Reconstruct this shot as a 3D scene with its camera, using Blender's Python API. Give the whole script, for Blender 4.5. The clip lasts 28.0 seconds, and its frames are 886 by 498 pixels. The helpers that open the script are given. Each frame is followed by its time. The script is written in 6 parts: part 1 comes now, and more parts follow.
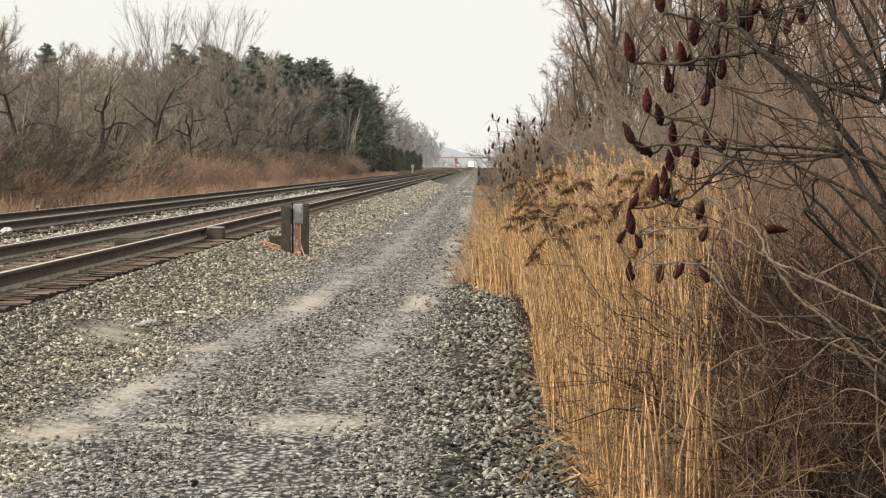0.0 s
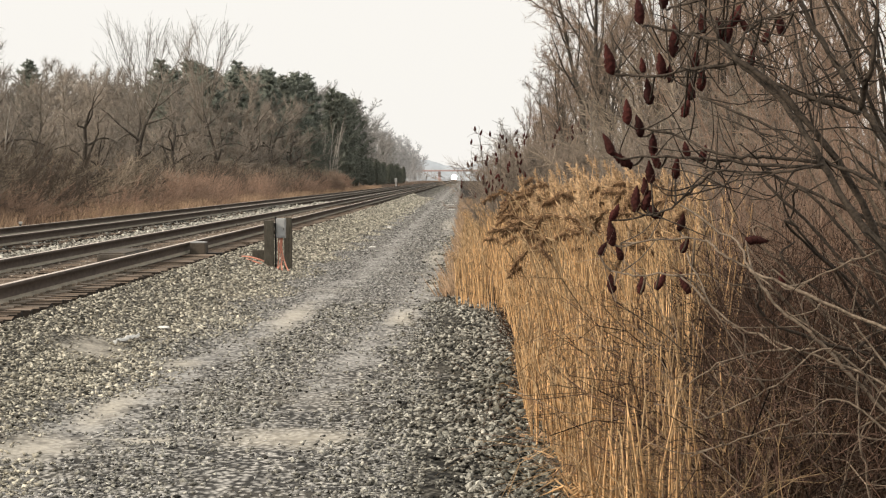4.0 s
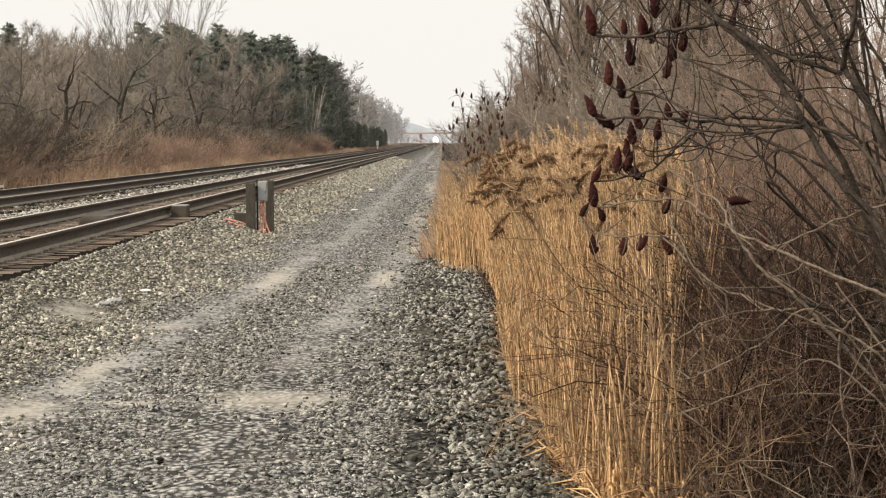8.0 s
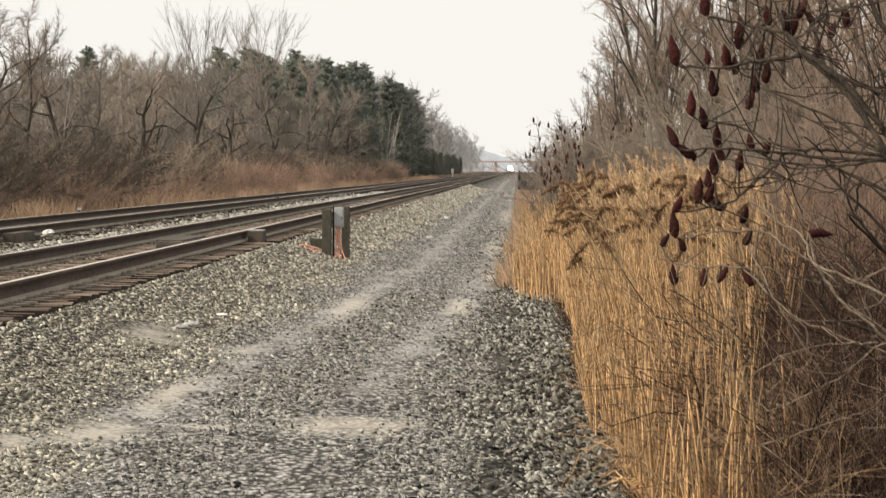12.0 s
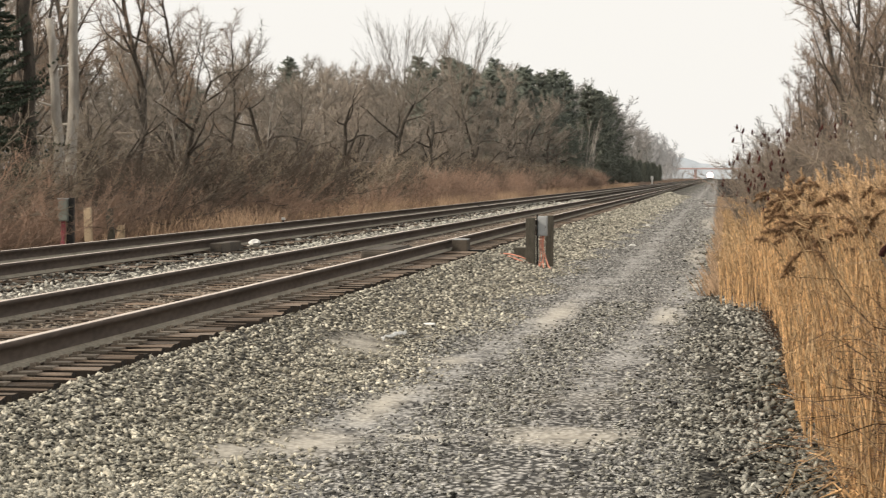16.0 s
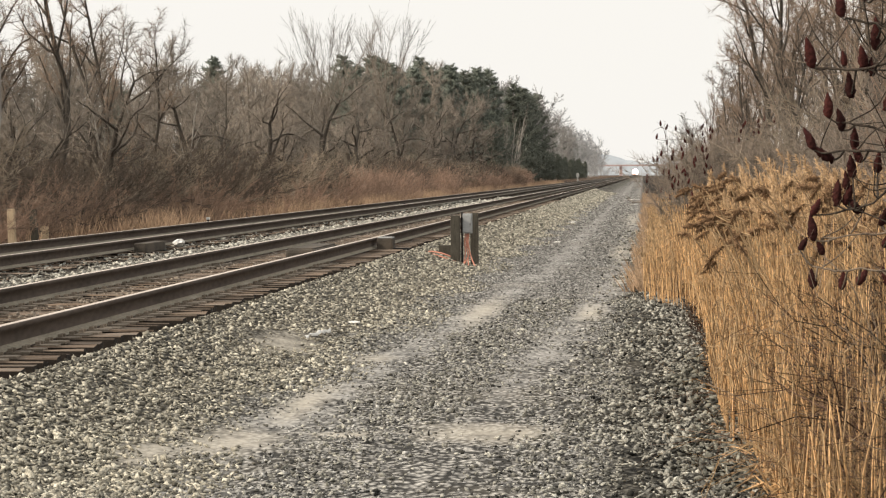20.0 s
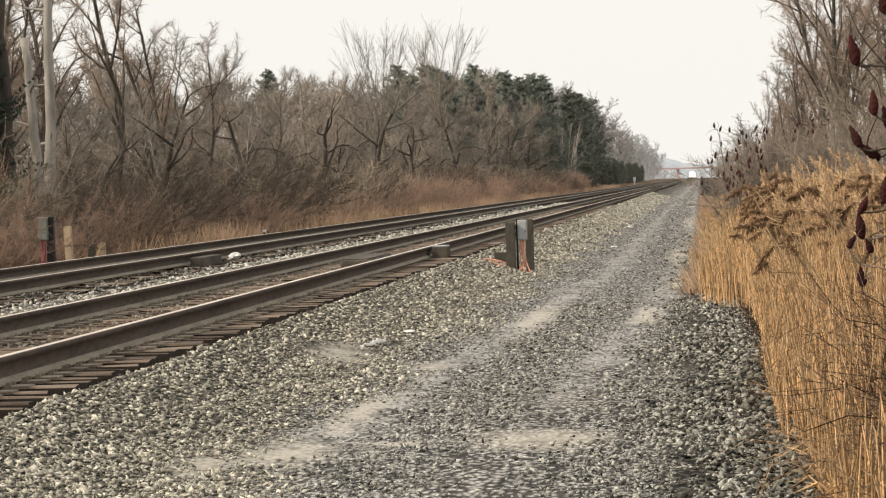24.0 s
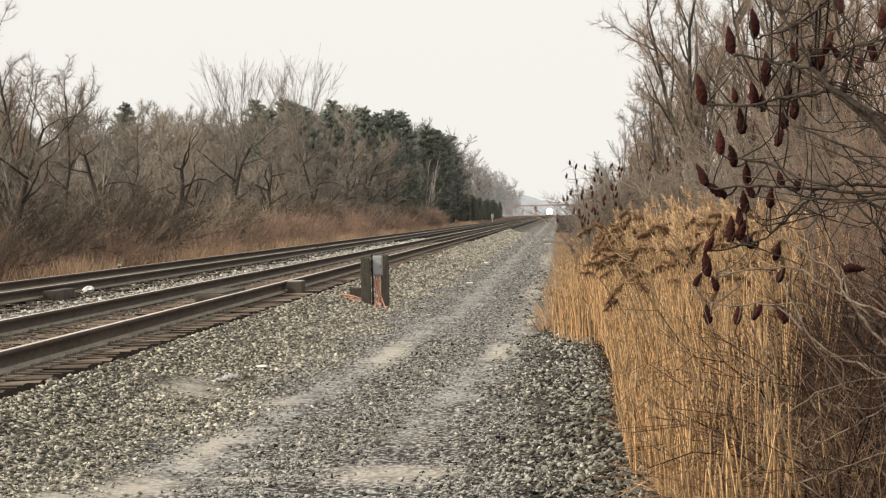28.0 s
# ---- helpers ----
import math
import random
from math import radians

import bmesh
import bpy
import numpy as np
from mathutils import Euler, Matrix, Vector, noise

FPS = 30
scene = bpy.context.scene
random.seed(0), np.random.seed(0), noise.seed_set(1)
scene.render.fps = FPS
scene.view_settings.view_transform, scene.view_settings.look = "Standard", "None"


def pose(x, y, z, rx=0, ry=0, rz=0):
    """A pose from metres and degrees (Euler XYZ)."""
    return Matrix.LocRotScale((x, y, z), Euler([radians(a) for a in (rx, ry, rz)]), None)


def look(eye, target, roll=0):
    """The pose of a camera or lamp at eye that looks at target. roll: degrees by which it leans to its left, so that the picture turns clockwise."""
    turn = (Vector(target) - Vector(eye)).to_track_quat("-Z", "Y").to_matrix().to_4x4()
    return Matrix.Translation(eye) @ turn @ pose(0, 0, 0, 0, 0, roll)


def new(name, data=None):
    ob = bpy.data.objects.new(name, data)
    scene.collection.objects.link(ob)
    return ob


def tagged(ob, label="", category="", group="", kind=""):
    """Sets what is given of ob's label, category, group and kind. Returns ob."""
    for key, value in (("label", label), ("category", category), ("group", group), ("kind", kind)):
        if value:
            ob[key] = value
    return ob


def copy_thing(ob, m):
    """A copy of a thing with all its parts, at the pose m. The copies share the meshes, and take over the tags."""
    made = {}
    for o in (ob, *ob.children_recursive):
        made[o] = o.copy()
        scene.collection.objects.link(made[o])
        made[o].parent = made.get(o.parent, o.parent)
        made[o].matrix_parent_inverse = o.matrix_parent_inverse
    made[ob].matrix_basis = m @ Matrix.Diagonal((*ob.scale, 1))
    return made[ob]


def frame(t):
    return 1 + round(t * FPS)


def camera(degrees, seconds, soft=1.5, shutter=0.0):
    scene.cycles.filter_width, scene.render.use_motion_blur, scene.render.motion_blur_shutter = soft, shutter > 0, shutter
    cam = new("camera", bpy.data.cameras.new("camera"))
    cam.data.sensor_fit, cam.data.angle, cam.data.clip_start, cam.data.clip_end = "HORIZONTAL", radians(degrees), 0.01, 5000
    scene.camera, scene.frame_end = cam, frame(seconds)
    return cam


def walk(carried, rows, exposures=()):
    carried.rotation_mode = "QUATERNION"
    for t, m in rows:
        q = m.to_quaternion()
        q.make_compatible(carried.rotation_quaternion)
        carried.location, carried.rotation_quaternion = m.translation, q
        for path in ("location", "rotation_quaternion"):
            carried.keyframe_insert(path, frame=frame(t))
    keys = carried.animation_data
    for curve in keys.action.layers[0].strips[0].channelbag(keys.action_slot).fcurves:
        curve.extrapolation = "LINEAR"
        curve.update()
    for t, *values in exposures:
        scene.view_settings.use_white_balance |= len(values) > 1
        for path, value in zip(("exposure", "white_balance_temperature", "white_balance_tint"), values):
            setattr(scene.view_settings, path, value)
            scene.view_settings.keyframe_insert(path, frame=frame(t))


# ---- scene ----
def hold(x, y, z, yaw, pitch, roll):
    """A hand-held pose: yaw to the right of the track's line, pitch upwards, roll to the left, in degrees."""
    a, b = radians(yaw), radians(pitch)
    return look((x, y, z), (x + math.sin(a) * math.cos(b), y + math.cos(a) * math.cos(b), z + math.sin(b)), roll)


# the camera stands at the edge of a service road, x = 0; the tracks run along y
cam = camera(19.2, 28.0, soft=1.2, shutter=0.5)
walk(cam, [
    (0.0, hold(-0.006, 0.002, 1.618, -0.760, -1.811, 0.179)),
    (0.5, hold(-0.002, 0.000, 1.616, -0.709, -1.891, 0.074)),
    (1.0, hold(0.001, 0.002, 1.616, -0.620, -2.084, -0.081)),
    (1.5, hold(0.005, 0.002, 1.619, -0.569, -2.147, -0.201)),
    (2.0, hold(0.006, 0.003, 1.614, -0.495, -2.145, -0.276)),
    (2.5, hold(0.010, 0.007, 1.617, -0.432, -1.916, -0.381)),
    (3.0, hold(0.009, 0.005, 1.615, -0.355, -1.787, -0.244)),
    (3.5, hold(0.008, -0.002, 1.618, -0.445, -1.520, -0.234)),
    (5.5, hold(0.009, 0.003, 1.615, -0.222, -1.688, -0.125)),
    (6.0, hold(0.007, -0.001, 1.611, -0.547, -1.923, -0.099)),
    (6.5, hold(0.008, -0.001, 1.613, -0.534, -1.999, -0.198)),
    (7.0, hold(0.010, -0.001, 1.611, -0.238, -2.147, -0.150)),
    (7.5, hold(0.007, 0.000, 1.618, 0.020, -2.273, -0.428)),
    (8.0, hold(0.007, -0.001, 1.613, -0.017, -2.343, -0.391)),
    (8.5, hold(0.006, -0.007, 1.612, -0.123, -2.360, -0.464)),
    (9.0, hold(0.007, -0.000, 1.617, -0.205, -2.363, -0.659)),
    (9.5, hold(0.007, -0.002, 1.612, -0.288, -2.430, -0.552)),
    (10.0, hold(0.008, -0.004, 1.612, -0.478, -2.527, -0.653)),
    (10.5, hold(0.006, -0.006, 1.610, -0.696, -2.588, -0.787)),
    (11.0, hold(0.007, -0.002, 1.615, -0.762, -2.655, -0.780)),
    (11.5, hold(0.007, -0.001, 1.610, -0.937, -2.588, -0.546)),
    (12.0, hold(-0.025, -0.006, 1.611, -1.626, -1.726, 0.391)),
    (12.5, hold(-0.057, -0.004, 1.611, -1.755, -1.387, 1.285)),
    (13.0, hold(-0.058, -0.009, 1.615, -3.067, -1.397, 1.206)),
    (13.5, hold(-0.064, -0.003, 1.610, -4.371, -1.187, 1.265)),
    (15.5, hold(-0.120, -0.001, 1.627, -6.586, -2.096, 0.350)),
    (16.0, hold(-0.106, 0.001, 1.626, -5.983, -1.571, 0.049)),
    (16.5, hold(-0.102, -0.002, 1.624, -5.336, -1.599, -0.141)),
    (17.0, hold(-0.099, -0.013, 1.622, -4.990, -1.572, 0.011)),
    (17.5, hold(-0.097, -0.005, 1.624, -4.782, -1.613, 0.074)),
    (18.0, hold(-0.090, -0.005, 1.619, -4.788, -1.623, -0.058)),
    (18.5, hold(-0.082, -0.005, 1.621, -4.617, -1.495, -0.062)),
    (19.0, hold(-0.078, -0.004, 1.620, -4.492, -1.369, -0.173)),
    (19.5, hold(-0.080, -0.003, 1.621, -4.451, -1.467, -0.295)),
    (20.0, hold(-0.079, 0.001, 1.619, -4.376, -1.611, -0.374)),
    (20.5, hold(-0.072, -0.002, 1.620, -4.339, -1.666, -0.850)),
    (21.0, hold(-0.073, 0.001, 1.617, -4.927, -1.654, -1.389)),
    (21.5, hold(-0.065, 0.008, 1.610, -5.556, -1.725, -1.821)),
    (23.5, hold(-0.035, 0.003, 1.616, -5.618, -1.496, -2.221)),
    (24.0, hold(-0.024, 0.008, 1.615, -5.655, -1.414, -1.749)),
    (24.5, hold(-0.008, 0.004, 1.609, -5.810, -1.289, -0.851)),
    (25.0, hold(0.011, 0.004, 1.610, -5.615, -1.024, -0.921)),
    (25.5, hold(0.017, -0.002, 1.608, -4.808, -1.096, -0.989)),
    (26.0, hold(0.022, -0.000, 1.612, -3.803, -1.157, -1.157)),
    (26.5, hold(0.024, -0.001, 1.615, -3.081, -1.101, -1.189)),
    (27.0, hold(0.027, -0.000, 1.612, -2.625, -1.020, -1.071)),
    (27.5, hold(0.025, 0.002, 1.610, -2.560, -0.819, -1.264)),
    (28.0, hold(0.022, 0.005, 1.612, -2.529, -0.715, -1.283)),
], exposures=[(0.0, 0.0), (12.0, 0.0), (13.0, -0.05), (15.5, 0.0), (24.5, 0.0), (26.0, -0.05), (28.0, -0.05)])

# ---- light: a bright overcast winter sky ----
SUN_UP, SUN_ROUND = 36, 248
world = bpy.data.worlds.new("overcast_sky")
scene.world = world
world.use_nodes = True
wt = world.node_tree
sky = wt.nodes.new("ShaderNodeTexSky")
sky.sky_type, sky.sun_disc = "NISHITA", False
sky.sun_elevation, sky.sun_rotation = radians(SUN_UP), radians(SUN_ROUND)
sky.air_density, sky.dust_density, sky.ozone_density = 1.0, 6.0, 1.0
cloud = wt.nodes.new("ShaderNodeMixRGB")
cloud.inputs["Fac"].default_value = 0.93
cloud.inputs["Color2"].default_value = (10.2, 9.9, 9.35, 1)
wt.links.new(sky.outputs["Color"], cloud.inputs["Color1"])
wt.links.new(cloud.outputs["Color"], wt.nodes["Background"].inputs["Color"])
wt.nodes["Background"].inputs["Strength"].default_value = 0.1

sun = new("sun", bpy.data.lights.new("sun", "SUN"))
sun.data.energy, sun.data.angle, sun.data.color = 3.7, radians(6), (1.0, 0.88, 0.73)
sun.matrix_world = look((0, 0, 50), (-30 * math.sin(radians(SUN_ROUND)), 30 * -math.cos(radians(SUN_ROUND)), 50 - 30 * math.tan(radians(SUN_UP))))


# ---- materials ----
def node(nt, kind, **sockets):
    n = nt.nodes.new("ShaderNode" + kind)
    for key, value in sockets.items():
        key = key.replace("_", " ")
        if isinstance(value, bpy.types.NodeSocket):
            nt.links.new(value, n.inputs[key])
        else:
            n.inputs[key].default_value = value
    return n


def rgb(c):
    return (c[0], c[1], c[2], 1)


def blend(nt, fac, a, b, mode="MIX"):
    n = nt.nodes.new("ShaderNodeMixRGB")
    n.blend_type = mode
    for slot, value in (("Fac", fac), ("Color1", a), ("Color2", b)):
        if isinstance(value, bpy.types.NodeSocket):
            nt.links.new(value, n.inputs[slot])
        elif slot == "Fac":
            n.inputs[slot].default_value = value
        else:
            n.inputs[slot].default_value = rgb(value)
    return n.outputs["Color"]


def calc(nt, op, a, b=0.0, c=0.0):
    n = nt.nodes.new("ShaderNodeMath")
    n.operation = op
    for i, value in enumerate((a, b, c)):
        if isinstance(value, bpy.types.NodeSocket):
            nt.links.new(value, n.inputs[i])
        else:
            n.inputs[i].default_value = value
    return n.outputs[0]


def ramp(nt, fac, lo, hi):
    n = nt.nodes.new("ShaderNodeMapRange")
    n.clamp = True
    nt.links.new(fac, n.inputs["Value"])
    n.inputs["From Min"].default_value, n.inputs["From Max"].default_value = lo, hi
    return n.outputs["Result"]


def surface(name, dark, light, scale=8.0, rough=0.9, metal=0.0, bump=0.4, fine=9.0, vary="", spread=0.5, stretch=(1, 1, 1), stain=None, depth=0.01):
    """A surface of two colours mixed by coarse and fine grain. vary: "island" or "object", for pieces that differ."""
    m = bpy.data.materials.new(name)
    m.use_nodes = True
    nt = m.node_tree
    shader = nt.nodes["Principled BSDF"]
    place = nt.nodes.new("ShaderNodeTexCoord").outputs["Object"]
    scaled = nt.nodes.new("ShaderNodeVectorMath")
    scaled.operation = "MULTIPLY"
    scaled.inputs[1].default_value = stretch
    nt.links.new(place, scaled.inputs[0])
    where = scaled.outputs[0]
    big = node(nt, "TexNoise", Vector=where, Scale=scale, Detail=3.0, Roughness=0.6).outputs["Fac"]
    small = node(nt, "TexNoise", Vector=where, Scale=scale * fine, Detail=2.0).outputs["Fac"]
    mixed = calc(nt, "MULTIPLY_ADD", small, 0.5, calc(nt, "MULTIPLY", big, 0.5))
    colour = blend(nt, ramp(nt, mixed, 0.32, 0.68), dark, light)
    if stain:
        patch = node(nt, "TexNoise", Vector=where, Scale=scale * 0.23, Detail=2.0).outputs["Fac"]
        colour = blend(nt, calc(nt, "MULTIPLY", ramp(nt, patch, 0.5, 0.7), 0.7), colour, stain)
    if vary:
        if vary == "tree":
            tint = ramp(nt, node(nt, "TexNoise", Vector=nt.nodes.new("ShaderNodeNewGeometry").outputs["Position"], Scale=0.16, Detail=2.0).outputs["Fac"], 0.34, 0.66)
            colour = blend(nt, tint, blend(nt, 1.0, colour, (0.54, 0.56, 0.56), "MULTIPLY"), blend(nt, 1.0, colour, (1.30, 1.25, 1.20), "MULTIPLY"))
        chance = nt.nodes.new("ShaderNodeNewGeometry").outputs["Random Per Island"] if vary in ("island", "tree") else nt.nodes.new("ShaderNodeObjectInfo").outputs["Random"]
        factor = calc(nt, "MULTIPLY_ADD", chance, 2 * spread, 1 - spread)
        grey = nt.nodes.new("ShaderNodeCombineColor")
        for i in range(3):
            nt.links.new(factor, grey.inputs[i])
        colour = blend(nt, 1.0, colour, grey.outputs[0], "MULTIPLY")
    nt.links.new(colour, shader.inputs["Base Color"])
    shader.inputs["Roughness"].default_value, shader.inputs["Metallic"].default_value = rough, metal
    shader.inputs["Specular IOR Level"].default_value = 0.25
    if bump:
        b = node(nt, "Bump", Strength=bump, Distance=depth, Height=mixed)
        nt.links.new(b.outputs[0], shader.inputs["Normal"])
    return m


def glowing(name, colour, strength):
    m = bpy.data.materials.new(name)
    m.use_nodes = True
    s = m.node_tree.nodes["Principled BSDF"]
    s.inputs["Emission Color"].default_value, s.inputs["Emission Strength"].default_value = rgb(colour), strength
    return m


BALLAST = surface("crushed_stone", (0.0935, 0.088, 0.0704), (0.638, 0.6, 0.495), 14, vary="island", spread=0.74)
VERGE = surface("dark_crushed_stone", (0.020, 0.020, 0.017), (0.47, 0.457, 0.40), 14, vary="island", spread=0.97)
# stones by the reeds: grime, plus the shade there put into the colour
SHADED_STONE = surface("shaded_grimy_stone", (0.008, 0.009, 0.007), (0.27, 0.262, 0.22), 14, vary="island", spread=0.97)
ROAD_STONE = surface("road_stone", (0.0697, 0.0697, 0.0681), (0.443, 0.435, 0.41), 14, vary="island", spread=0.9)
DIRTY_STONE = surface("dirty_stone", (0.11, 0.092, 0.072), (0.34, 0.29, 0.235), 14, vary="island", spread=0.5)
PALE_STONE = surface("pale_stone", (0.243, 0.232, 0.2), (0.598, 0.575, 0.509), 14, vary="island", spread=0.6)
# sides darker than tops: tar, with the shade between ties put in
TIE_SIDE = surface("shaded_tarred_tie_side", (0.010, 0.008, 0.006), (0.042, 0.033, 0.026), 6, stretch=(1, 8, 4))
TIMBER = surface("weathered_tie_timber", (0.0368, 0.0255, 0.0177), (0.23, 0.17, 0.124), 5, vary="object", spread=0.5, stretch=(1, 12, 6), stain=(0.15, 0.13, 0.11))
POST_WOOD = surface("dark_post_timber", (0.032, 0.028, 0.022), (0.12, 0.11, 0.088), 6, stretch=(6, 6, 1))
PALE_WOOD = surface("bare_post_timber", (0.42, 0.31, 0.20), (0.62, 0.50, 0.35), 7, stretch=(6, 6, 1))
RUST = surface("rail_side_rust", (0.042, 0.031, 0.024), (0.105, 0.081, 0.065), 3, rough=0.85, metal=0.0, stretch=(1, 0.2, 1), bump=0.15)
# pale foot: the sky's light on its upper faces is put into the colour
RAIL_FOOT = surface("sky_lit_rail_foot", (0.15, 0.134, 0.10), (0.33, 0.295, 0.235), 6, rough=0.9, stretch=(1, 0.3, 1), bump=0.1)
PLATE_STEEL = surface("dusty_tie_plate_steel", (0.13, 0.105, 0.08), (0.30, 0.25, 0.195), 9, rough=0.9, vary="object", spread=0.35, bump=0.2)
# worn head, its base colour raised further for the highlight from the sky
RAIL_TOP = surface("worn_rail_head_highlight", (0.48, 0.40, 0.34), (0.70, 0.62, 0.54), 4, rough=0.5, metal=0.2, stretch=(1, 0.1, 1), bump=0.05)
STEEL = surface("painted_grey_steel", (0.30, 0.31, 0.31), (0.42, 0.43, 0.43), 9, rough=0.55, bump=0.08, stain=(0.26, 0.24, 0.21))
PLASTIC = surface("dark_grey_housing", (0.04, 0.034, 0.028), (0.10, 0.086, 0.07), 6, rough=0.85, stain=(0.13, 0.105, 0.08))
CABLE = surface("faded_orange_cable", (0.551, 0.204, 0.136), (0.703, 0.357, 0.264), 20, rough=0.6, bump=0.05)
MAROON = surface("faded_maroon_cable", (0.20, 0.05, 0.06), (0.34, 0.10, 0.11), 20, rough=0.6, bump=0.05)
OLD_STEEL = surface("olive_grey_painted_steel", (0.15, 0.165, 0.145), (0.23, 0.245, 0.215), 9, rough=0.6, bump=0.08, stain=(0.12, 0.11, 0.09))
BLACK = surface("black_rubber", (0.012, 0.012, 0.012), (0.035, 0.033, 0.03), 12, rough=0.7)
WHITE = surface("dull_white_paint", (0.62, 0.61, 0.57), (0.82, 0.81, 0.78), 9, rough=0.7, bump=0.1)
REED = surface("dry_reed_straw", (0.417, 0.249, 0.113), (0.78, 0.513, 0.272), 5, vary="island", spread=0.52, rough=0.65, bump=0)
REED_LEAF = surface("dry_reed_leaf", (0.262, 0.166, 0.083), (0.507, 0.362, 0.209), 5, vary="island", spread=0.42, rough=0.7, bump=0)
PLUME = surface("reed_seed_head", (0.120, 0.070, 0.038), (0.32, 0.198, 0.11), 6, vary="island", spread=0.5, bump=0)
PALE_PLUME = surface("pale_reed_seed_head", (0.33, 0.21, 0.11), (0.60, 0.42, 0.25), 9, vary="island", spread=0.35, bump=0)
CONE = surface("dark_red_sumac_cone", (0.0204, 0.00595, 0.00521), (0.0977, 0.0253, 0.0209), 60, vary="object", spread=0.45, rough=0.95, bump=1.0, depth=0.008)
SUMAC = surface("dark_sumac_bark", (0.005, 0.004, 0.003), (0.098, 0.076, 0.058), 9, bump=0.4)
PALE_SUMAC = surface("pale_sumac_bark", (0.055, 0.040, 0.029), (0.29, 0.228, 0.170), 7, bump=0.4)
DRY_GRASS = surface("bleached_dry_grass", (0.25, 0.160, 0.098), (0.46, 0.325, 0.215), 3, vary="island", spread=0.4, bump=0)
BROWN_GRASS = surface("dead_brown_grass", (0.16, 0.105, 0.066), (0.36, 0.255, 0.165), 3, vary="island", spread=0.45, bump=0)
TWIG = surface("grey_brown_twigs", (0.203, 0.178, 0.151), (0.333, 0.297, 0.257), 1.2, vary="tree", spread=0.2, bump=0)
FINE_TWIG = surface("dark_grey_fine_twigs", (0.159, 0.139, 0.118), (0.31, 0.275, 0.237), 1.2, vary="tree", spread=0.3, bump=0)
# bark lightened a little in its colour for haze over the far trunks
BARK = surface("grey_bark", (0.0862, 0.0719, 0.0565), (0.202, 0.172, 0.136), 3, stretch=(4, 4, 1), bump=0.6)
DARK_BARK = surface("dark_wet_bark", (0.0353, 0.0307, 0.0258), (0.101, 0.087, 0.0714), 3, stretch=(4, 4, 1), bump=0.6)
PALE_BARK = surface("bleached_bark", (0.259, 0.238, 0.209), (0.446, 0.418, 0.374), 3, stretch=(4, 4, 1), stain=(0.14, 0.12, 0.10), bump=0.4)
WARM_TWIG = surface("brown_grey_fine_twigs", (0.165, 0.124, 0.096), (0.32, 0.246, 0.19), 1.2, vary="tree", spread=0.3, bump=0)
GREY_TWIG = surface("dark_grey_brush_twigs", (0.138, 0.112, 0.092), (0.258, 0.219, 0.184), 1.2, vary="tree", spread=0.3, bump=0)
BRUSH = surface("red_brown_brush", (0.235, 0.160, 0.120), (0.385, 0.266, 0.20), 1.0, vary="tree", spread=0.2, bump=0)
# stem colour lowered to carry the shade deep in the thicket
TANGLE = surface("brown_bramble_stems", (0.00638, 0.00365, 0.00246), (0.096, 0.0535, 0.0339), 5, vary="island", spread=0.95, bump=0)
RUSSET = surface("red_brown_stems", (0.054, 0.0304, 0.0218), (0.259, 0.163, 0.121), 5, vary="island", spread=0.7, bump=0)
# paler stems, their colour standing for those that catch the light
PALE_STEM = surface("pale_bramble_stems", (0.076, 0.0547, 0.0395), (0.334, 0.258, 0.19), 5, vary="island", spread=0.7, bump=0)
OLIVE = surface("olive_grey_brush", (0.218, 0.183, 0.139), (0.364, 0.307, 0.241), 1.0, vary="tree", spread=0.2, bump=0)
NEEDLE = surface("conifer_needles", (0.0228, 0.0319, 0.0228), (0.0722, 0.0874, 0.0608), 2, vary="island", spread=0.5, bump=0)
# needles of the conifers down the line, lightened in colour to stand for haze
HAZED_NEEDLE = surface("hazed_conifer_needles", (0.0963, 0.108, 0.0874), (0.199, 0.212, 0.174), 2, vary="island", spread=0.4, bump=0)
# far twigs: distance haze is put into the base colour
FAR_TWIG = surface("haze_grey_twigs", (0.225, 0.216, 0.205), (0.37, 0.354, 0.339), 1, vary="island", spread=0.3, bump=0)
DARK_BRUSH = surface("dark_brown_brush", (0.0646, 0.0502, 0.0395), (0.129, 0.103, 0.0806), 1.0, vary="tree", spread=0.2, bump=0)
# the farthest twigs and needles, paled more strongly for haze in their colour
HAZED_TWIG = surface("haze_pale_twigs", (0.296, 0.296, 0.296), (0.434, 0.434, 0.434), 1, vary="island", spread=0.25, bump=0)
FAR_NEEDLE = surface("far_needles_paled_for_haze", (0.126, 0.146, 0.122), (0.219, 0.24, 0.2), 1, vary="island", spread=0.3, bump=0)
# the ridge's blue-grey is haze put into its base colour
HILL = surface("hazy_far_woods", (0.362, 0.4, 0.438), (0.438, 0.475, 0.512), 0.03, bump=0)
# girder red washed out in its base colour, as by haze
GIRDER = surface("haze_paled_red_girder", (0.45, 0.33, 0.32), (0.55, 0.41, 0.40), 0.5, bump=0)
CONCRETE = surface("old_concrete", (0.42, 0.40, 0.38), (0.58, 0.56, 0.53), 0.6, bump=0.1)
LOCO_PAINT = surface("dark_red_engine_paint", (0.20, 0.05, 0.04), (0.34, 0.10, 0.08), 1, rough=0.5, bump=0.05)
GLASS_DARK = surface("dark_cab_glass", (0.02, 0.022, 0.025), (0.04, 0.045, 0.05), 2, rough=0.1, bump=0)
LAMP = glowing("headlight_glow", (1.0, 0.90, 0.80), 14)
DITCH = glowing("ditch_light_glow", (1.0, 0.60, 0.44), 2.2)
LITTER = surface("dead_leaf_litter", (0.213, 0.131, 0.075), (0.5, 0.338, 0.206), 8, vary="island", spread=0.5, bump=0)


